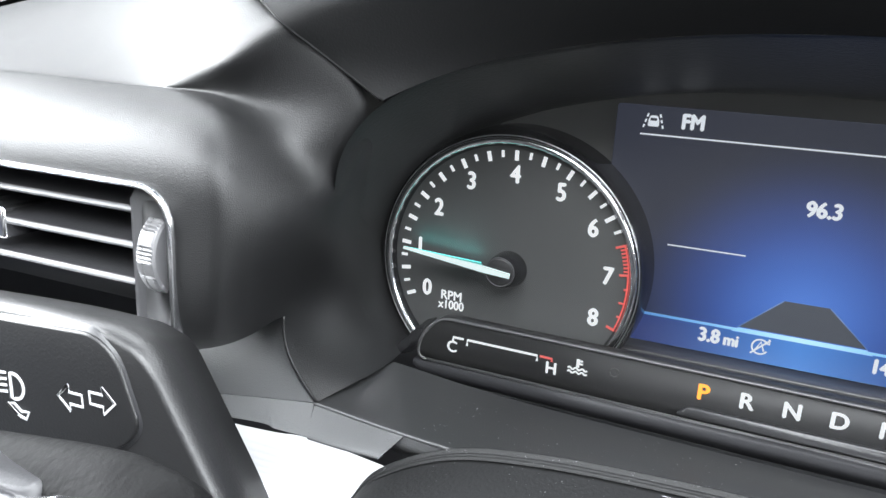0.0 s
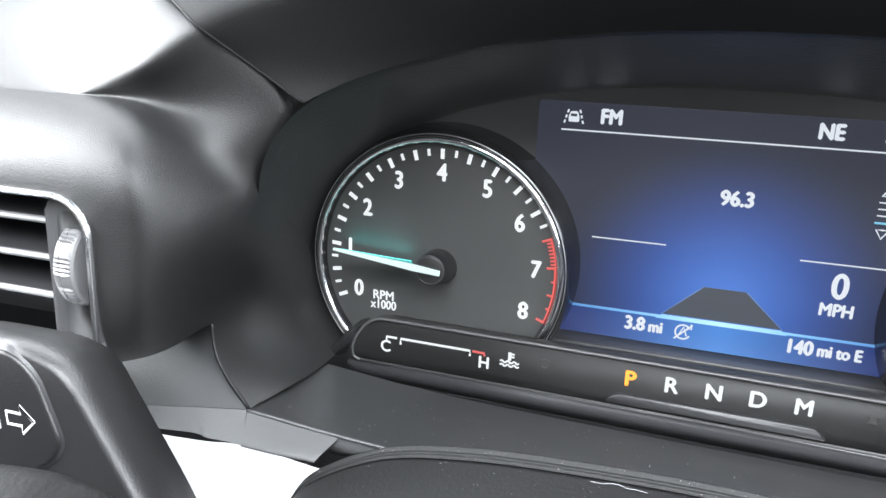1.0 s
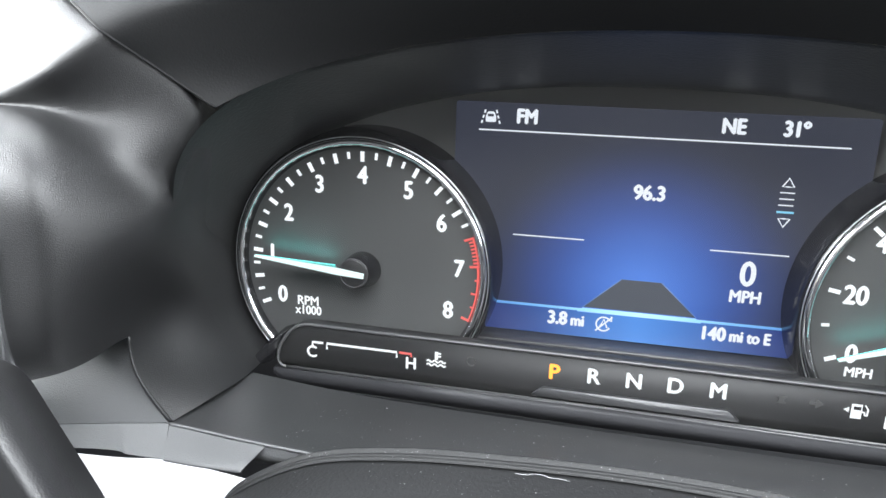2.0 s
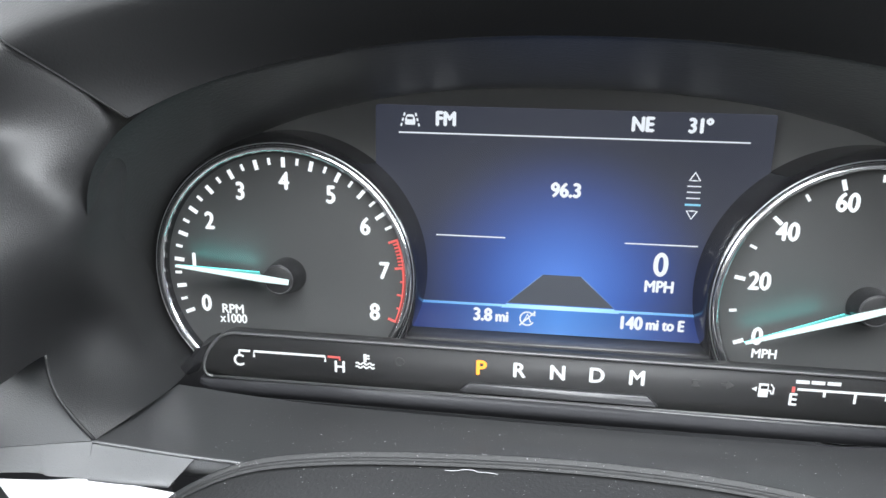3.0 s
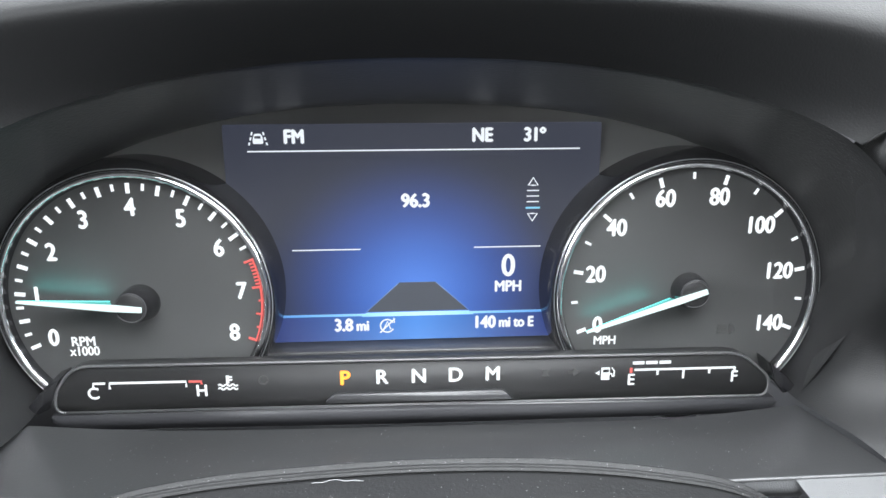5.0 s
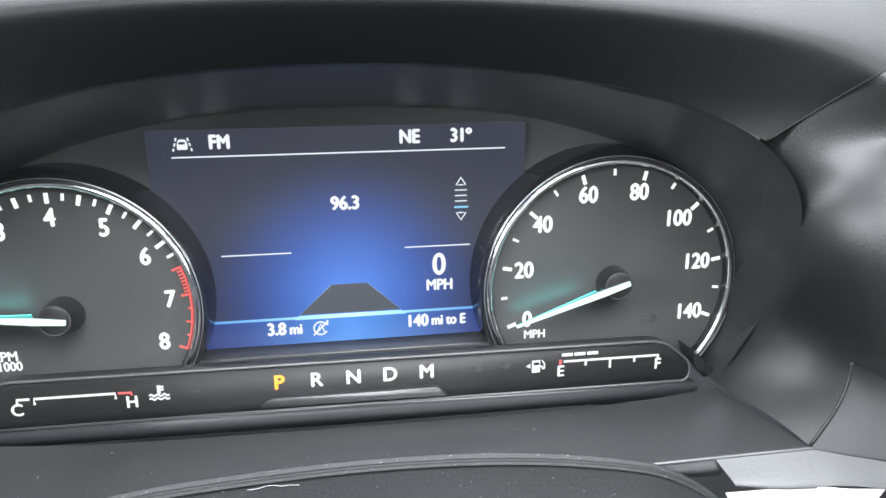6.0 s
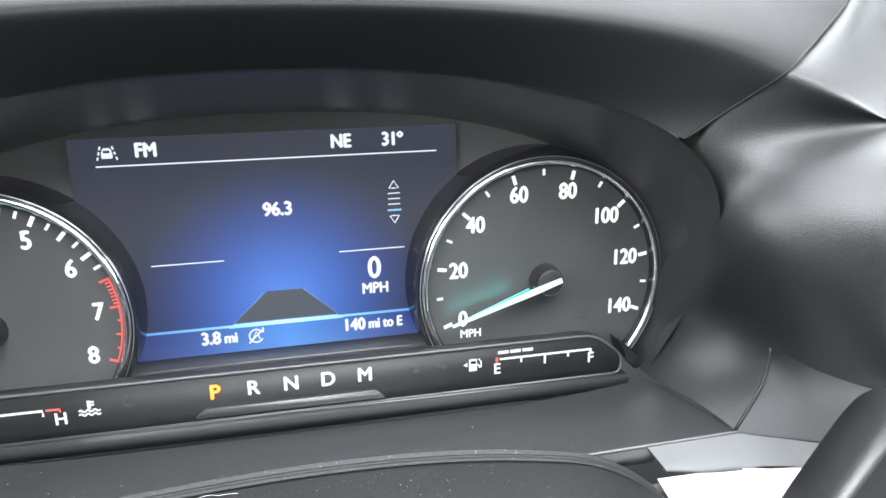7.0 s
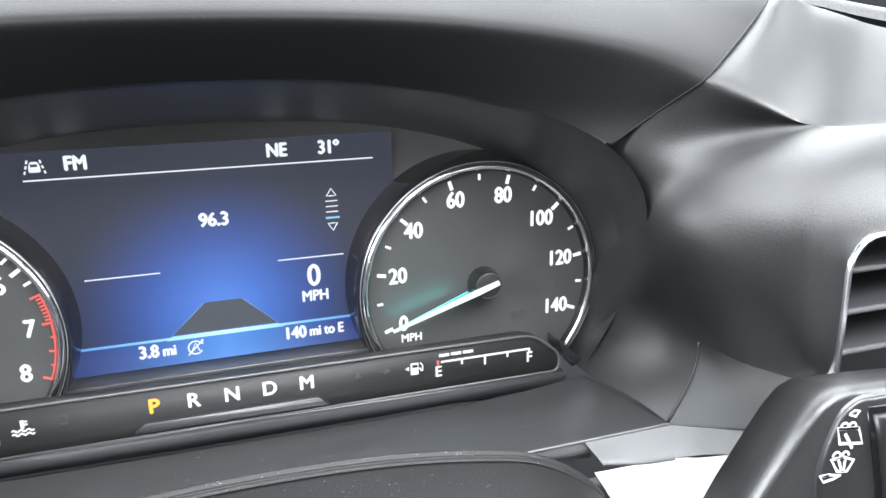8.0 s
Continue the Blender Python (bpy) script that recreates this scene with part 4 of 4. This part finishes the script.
# ---- air vents ----
def vent(x0, x1, z0, z1, slats, wheel_side, label):
    v = thing("air_vent", label, "air vent", "dashboard air vents")
    out, inn = rounded(x0, x1, z0, z1, 0.012), rounded(x0 + 0.0015, x1 - 0.0015, z0 + 0.0015, z1 - 0.0015, 0.0107)
    bm = bmesh.new()
    rings = [[bm.verts.new((x, y, z)) for x, z in o] for o, y in ((out, -0.108), (out, -0.1145), (rounded(x0 + 0.0007, x1 - 0.0007, z0 + 0.0007, z1 - 0.0007, 0.0115), -0.1156), (inn, -0.1146), (inn, -0.108))]
    for a, b in zip(rings, rings[1:]):
        for i in range(len(a)):
            bm.faces.new((a[i], a[(i + 1) % len(a)], b[(i + 1) % len(a)], b[i]))
    part("surround", bm, BRIGHT, v, "satin chrome surround")
    part("duct", extrude_outline(out, -0.075, -0.070), VENT, v, "dark duct behind the slats")
    for z in slats:
        s0, s1 = (x0 + 0.002, x1 - 0.0195) if wheel_side > 0 else (x0 + 0.002, x1 - 0.002)
        blade = extrude_outline([(-0.1070, z - 0.0006), (-0.1070, z + 0.0009), (-0.080, z + 0.0045), (-0.080, z + 0.0030)], s0, s1)
        edge = extrude_outline([(-0.1085 + 0.0013 * (1 - math.cos(radians(q))), z + 0.0011 * math.sin(radians(q))) for q in (-90, -60, -30, 0, 30, 60, 90)], s0, s1)
        for bm in (blade, edge):
            bmesh.ops.transform(bm, matrix=Matrix(((0, 1, 0, 0), (1, 0, 0, 0), (0, 0, 1, 0), (0, 0, 0, 1))), verts=bm.verts)
        slat = part("slat", blade, VENT, v, smooth=False)
        # Edge colour paints in the light: paler on the left vent, darker right.
        part("slat_edge", edge, SLATEDGE_LIT if wheel_side > 0 else CHEEK, slat, "front edge of the slat, toned paler or darker for the light", smooth=False)
    return v


lv = vent(-0.320, -0.1722, -0.040, 0.0152, (0.0050, -0.0064, -0.0181), 1, "black dashboard air vent with satin chrome surround and thumb wheel")
rv = vent(0.1935, 0.330, -0.052, 0.0114, (-0.0030, -0.0180, -0.033), -1, "black dashboard air vent with satin chrome surround")
cheek = part("cheek", extrude_outline(rounded(-0.1920, -0.1742, -0.0370, 0.0128, 0.004), -0.1095, -0.075, 0.0012), CHEEK, lv, "plastic cheek around the thumb wheel")
# A flat dark plate puts the slot's inner shade into colour.
part("slot_shade", extrude_outline(rounded(-0.1872, -0.1748, -0.0300, 0.0092, 0.003), -0.1101, -0.1085), BARFACE, cheek, "dark plate painted for the shaded slot of the thumb wheel")
bm = bmesh.new()
N = 144
rows = []
for i in range(N):
    a = 2 * math.pi * i / N
    ridge_up = 0.0005 * (i % 2) * (i % 16 < 11)
    rows.append([bm.verts.new((x, r * math.cos(a), r * math.sin(a))) for x, r in ((-0.0034, 0.0), (-0.0034, 0.0130), (-0.0030, 0.0138), (-0.0020, 0.0140 + ridge_up), (-0.0008, 0.0140 + ridge_up), (-0.0006, 0.0139), (-0.0004, 0.0140 + ridge_up), (0.0020, 0.0140 + ridge_up), (0.0030, 0.0138), (0.0034, 0.0130), (0.0034, 0.0))])
for i in range(N):
    p, q = rows[i], rows[(i + 1) % N]
    for j in range(10):
        bm.faces.new((p[j], p[j + 1], q[j + 1], q[j]))
part("thumb_wheel", bm, KNURL, lv, "knurled satin thumb wheel", smooth=False).location = (-0.1818, -0.1018, -0.0072)
part("slat_tab", block(-0.262, -0.2475, -0.1095, -0.090, -0.0125, -0.0015, 0.0012), BRIGHT, lv, "small bright tab on the middle slat")

# ---- stalks ----
def loft(rings):
    """A closed body through outlines of equal length; rows are (outline, y)."""
    bm = bmesh.new()
    vs = [[bm.verts.new((x, y, z)) for x, z in o] for o, y in rings]
    for a, b in zip(vs, vs[1:]):
        for i in range(len(a)):
            bm.faces.new((a[i], a[(i + 1) % len(a)], b[(i + 1) % len(a)], b[i]))
    bm.faces.new(vs[0])
    bm.faces.new(vs[-1][::-1])
    return bm


def inset(o, d):
    """The outline moved inwards by d."""
    P = [np.array(p) for p in o]
    area = sum(a[0] * b[1] - a[1] * b[0] for a, b in zip(P, P[1:] + P[:1]))
    out = []
    for i, p in enumerate(P):
        t = P[(i + 1) % len(P)] - P[i - 1]
        n = np.array((-t[1], t[0])) / (np.linalg.norm(t) + 1e-12) * (1 if area > 0 else -1)
        out.append(tuple(p + n * d))
    return out


def stalk(outline, plate, label):
    st = thing("column_stalk", label, "stalk", "steering column stalks")
    o = fillet(outline, 0.009)
    part("shell", loft([(inset(o, 0.0054), -0.1511), (inset(o, 0.0046), -0.1507), (inset(o, 0.0039), -0.1495), (inset(o, 0.0036), -0.1475), (inset(o, 0.0037), -0.1455), (inset(o, 0.0046), -0.1425), (inset(o, 0.0088), -0.130)]), STALK, st)
    p = fillet(plate, 0.004)
    part("plate_groove", extrude_outline(inset(p, -0.0010), -0.1513, -0.147), SATIN, st, "dark groove round the control plate")
    part("control_plate", loft([(inset(p, 0.0008), -0.1522), (inset(p, 0.0002), -0.1520), (p, -0.1514), (p, -0.147)]), STALK, st, "flat control plate")
    return st


left_stalk = stalk([(-0.245, -0.0125), (-0.210, -0.0100), (-0.184, -0.0085), (-0.160, -0.0085), (-0.1490, -0.0120), (-0.1435, -0.0170), (-0.1340, -0.0330), (-0.1225, -0.0525), (-0.108, -0.084), (-0.150, -0.088), (-0.170, -0.062), (-0.245, -0.074)],
                   [(-0.240, -0.0185), (-0.1975, -0.0157), (-0.1630, -0.0132), (-0.1560, -0.0180), (-0.1500, -0.0350), (-0.1540, -0.0405), (-0.1660, -0.0476), (-0.1860, -0.0520), (-0.240, -0.0590)],
                   "black indicator stalk with white arrow and lamp symbols")
right_stalk = stalk([(0.245, -0.0240), (0.184, -0.0183), (0.158, -0.0166), (0.1490, -0.0200), (0.1425, -0.0268), (0.1357, -0.0363), (0.1247, -0.0524), (0.108, -0.086), (0.150, -0.092), (0.172, -0.074), (0.245, -0.086)],
                    [(0.240, -0.0290), (0.176, -0.0236), (0.1625, -0.0230), (0.1570, -0.0262), (0.1530, -0.0360), (0.1512, -0.0450), (0.1525, -0.0560), (0.175, -0.0640), (0.240, -0.0700)],
                    "black wiper stalk with white wiper symbols")
F = -0.1523


def mark(points, st, width=0.0008, closed=False, name="symbol"):
    pts = list(points) + (list(points[:2]) if closed else [])
    return part(name, strip(pts, width, F - 0.0001, F + 0.0002), ICON, st, "white printed symbol", smooth=False)


def arrow(x, z, s, tilt, st):
    c, n = math.cos(tilt), math.sin(tilt)
    pts = [(-0.0042, 0), (-0.0003, 0.0036), (-0.0003, 0.0016), (0.0040, 0.0016), (0.0040, -0.0016), (-0.0003, -0.0016), (-0.0003, -0.0036)]
    mark([(x + s * (px * c) - pz * n, z + s * px * n + pz * c) for px, pz in pts], st, 0.0007, True, "arrow_symbol")


arrow(-0.1718, -0.0322, 1, radians(2), left_stalk)
arrow(-0.1612, -0.0303, -1, radians(2), left_stalk)
mark(arc(-0.1920, -0.0338, 0.0036, -90, 90), left_stalk, 0.0009)
mark([(-0.1920, -0.0374), (-0.1930, -0.0374), (-0.1930, -0.0302), (-0.1920, -0.0302)], left_stalk, 0.0009)
for k in range(4):
    mark([(-0.1990, -0.0312 - 0.0018 * k), (-0.1945, -0.0305 - 0.0018 * k)], left_stalk, 0.0007)
mark([(-0.1950, -0.0392), (-0.1915, -0.0418), (-0.1885, -0.0425), (-0.1872, -0.0402), (-0.1900, -0.0405), (-0.1925, -0.0388)], left_stalk, 0.0008, True)
mark([(-0.2000, -0.0285), (-0.1965, -0.0270), (-0.1972, -0.0285)], left_stalk, 0.0009)
# rear and front wiper symbols
mark([(0.1556, -0.0305), (0.1630, -0.0315), (0.1651, -0.0366), (0.1568, -0.0352)], right_stalk, 0.0009, True, "rear_wiper_symbol")
mark([(0.1584, -0.0325), (0.1600, -0.0350), (0.1615, -0.0375)], right_stalk, 0.0009, name="rear_wiper_symbol")
for cx, cz in ((0.1578, -0.0299), (0.1606, -0.0303)):
    mark(arc(cx, cz - 0.0004, 0.0013, 0, 180, 8), right_stalk, 0.0006, name="rear_wiper_symbol")
mark([(0.1546, -0.0398), (0.1588, -0.0397), (0.1628, -0.0414), (0.1608, -0.0446), (0.1572, -0.0440)], right_stalk, 0.0008, True, "front_wiper_symbol")
mark([(0.1572, -0.0404), (0.1590, -0.0446)], right_stalk, 0.0007, name="front_wiper_symbol")
mark([(0.1596, -0.0407), (0.1594, -0.0446)], right_stalk, 0.0007, name="front_wiper_symbol")
for cx, cz in ((0.1563, -0.0386), (0.1594, -0.0391)):
    mark(arc(cx, cz - 0.0004, 0.0013, 0, 180, 8), right_stalk, 0.0006, name="front_wiper_symbol")
mark([(0.1592, -0.0268), (0.1608, -0.0258), (0.1626, -0.0262), (0.1614, -0.0277)], right_stalk, 0.0007, True)
mark([(0.1512, -0.0444), (0.1545, -0.0444), (0.1586, -0.0456), (0.1562, -0.0461), (0.1528, -0.0464)], right_stalk, 0.0007, True)
slot = part("rocker_frame", extrude_outline([(0.1650, -0.0255), (0.205, -0.0285), (0.205, -0.0680), (0.1735, -0.0630), (0.1725, -0.0530), (0.1682, -0.0370)], -0.1526, -0.149, 0.0004), PIANO, right_stalk, "dark frame of the rocker switch")
part("rocker", extrude_outline([(0.1672, -0.0280), (0.203, -0.0305), (0.203, -0.0655), (0.1757, -0.0615), (0.1748, -0.0530), (0.1704, -0.0372)], -0.1545, -0.150, 0.0014), STALK, slot, "black rocker switch")
for z in (-0.0325, -0.0415, -0.0500):
    part("rocker_rib", block(0.1715 + (-0.031 - z) * 0.26, 0.200, -0.1556, -0.1535, z - 0.0016, z + 0.0016, 0.0008), STALK, slot)

# ---- steering column cover ----
col = thing("steering_column_cover", "dusty black steering column cover with a raised rear edge", "column cover")
ARCH = [(-122, -78), (-112, -64), (-90, -51), (-65, -45.5), (-35, -43), (0, -42), (35, -43.5), (65, -47.5), (90, -54), (110, -68), (120, -84)]
ROWSET = ((0.985, -88, -14), (1.0, -96.5, -3.5), (1.0, -98.6, -0.5), (1.0, -99.4, 0.15), (1.0, -100.2, -0.5), (1.0, -100.7, -0.9), (1.0, -101.3, -0.5), (1.0, -102.0, -0.7), (1.0, -102.8, -1.7), (1.0, -108, -2.2), (1.0, -150, -6), (0.9, -200, -20))
part("cover", patch([[(x * k, y, z + dz) for x, z in ARCH] for k, y, dz in ROWSET], 70, 40), COLUMN, col, "dusty grained black top")
part("front_face", patch([[(x * 0.985, -88, z - 14) for x, z in ARCH], [(x * 0.9, -86, -120) for x, z in ARCH]], 40, 6), SATIN, col, "dark rear face of the cover")

# ---- steering wheel: the thumb grip and spoke come into view low down ----
wheel = thing("steering_wheel", "black leather steering wheel with a silver-edged spoke", "steering wheel")
part("rim", tube([(0.186 * math.cos(a), -0.222 - 0.125 * math.sin(a), -0.085 + 0.172 * math.sin(a)) for a in [2 * math.pi * i / 96 for i in range(97)]], 0.0155, 14), LEATHER, wheel)
part("thumb_grip", patch([[(-90, -178, -40), (-92, -186, -30), (-93, -194, -28), (-93, -204, -32), (-92, -212, -44)],
                          [(-98, -178, -33), (-99, -186, -18), (-100, -193, -15.5), (-100, -203, -20), (-99, -212, -38)],
                          [(-107, -178, -30), (-108, -186, -14.8), (-109, -193, -12.6), (-109, -203, -18), (-109, -212, -36)],
                          [(-124, -178, -30), (-124, -186, -15), (-125, -193, -13.2), (-125, -201, -20), (-125, -212, -38)],
                          [(-180, -178, -40), (-180, -186, -24), (-180, -194, -22), (-180, -202, -30), (-180, -212, -50)]], 24, 40), LEATHER, wheel, "grained leather thumb grip")
part("spoke_trim", patch([[(-103, -203, -17), (-103, -208, -13), (-103, -213, -17)], [(-111, -201, -13), (-111, -207, -9.5), (-111, -213, -13)], [(-117, -201, -14.5), (-117, -207, -11), (-117, -213, -15)], [(-150, -201, -26), (-150, -207, -23), (-150, -213, -27)]], 12, 20), BRIGHT, wheel, "bright silver spoke trim")
pad = part("switch_pad", extrude_outline(rounded(-0.150, -0.1235, -0.034, -0.0158, 0.003), -0.2020, -0.194, 0.0012), SATIN, wheel, "black spoke switch")
part("switch_symbol", strip([(-0.1275, -0.0173), (-0.1260, -0.0188), (-0.1277, -0.0201), (-0.1287, -0.0186), (-0.1275, -0.0173)], 0.0006, -0.2023, -0.2019), ICON, pad, "small white symbol", smooth=False)
part("spoke", block(-0.180, 0.180, -0.206, -0.190, -0.130, -0.060, 0.006), SATIN, wheel)
part("hub_cover", extrude_outline(rounded(-0.085, 0.085, -0.155, -0.040, 0.04), -0.235, -0.190, 0.012, 4), LEATHER, wheel, "padded hub cover")

# ---- dust and lint on the shelf and the column cover ----
random.seed(7)


def arch_z(x):
    for (x0, z0), (x1, z1) in zip(ARCH, ARCH[1:]):
        if x0 <= x <= x1:
            return z0 + (z1 - z0) * (x - x0) / (x1 - x0)
    return -90


bm = bmesh.new()
for i in range(2600):
    x = random.uniform(-112, 112)
    if i % 5 == 0:
        y = random.uniform(-76, -38)
        z = -66.5 + 0.6 + (0.03 * abs(x) - 1.2 if abs(x) > 60 else 0)
    elif i % 5 == 1:
        y = random.uniform(-102.6, -98.8)
        z = arch_z(x) + 0.25 + min(0, 99.9 + y) * 0.6
    else:
        y = random.uniform(-150, -104)
        z = arch_z(x) - 2.2 - (abs(y) - 108) * 0.09 + 0.45
    r = random.choice((0.045, 0.05, 0.06, 0.07, 0.08, 0.09, 0.11, 0.14, 0.2))
    a = random.uniform(0, 6.28)
    c = Vector((x, y, z)) * 0.001
    vs = [bm.verts.new(c + Vector((math.cos(a + k * 2.1) * r, math.sin(a + k * 2.1) * r * random.uniform(0.5, 1.2), 0)) * 0.001) for k in range(3)] + [bm.verts.new(c + Vector((0, 0, r * 0.0007)))]
    for k in range(3):
        bm.faces.new((vs[k], vs[(k + 1) % 3], vs[3]))
tagged(part("dust", bm, DUST, smooth=False), "pale dust specks lying on the dark plastic", "dust", kind="stuff")
lint = [(-22, 0), (-17, 0.4), (-13, 2.4), (-9, 2.6), (-6, 1.4), (-2, 1.8), (3, 1.2)]
tagged(part("lint", tube([p * 0.001 for p in spline([(x * 0.55 - 20, -106.2 - 0.1 * k + 0.5 * dz, -43.7) for k, (x, dz) in enumerate(lint)], 30)], 0.00008, 5), DUST), "pale lint fibre lying on the column cover", "lint")
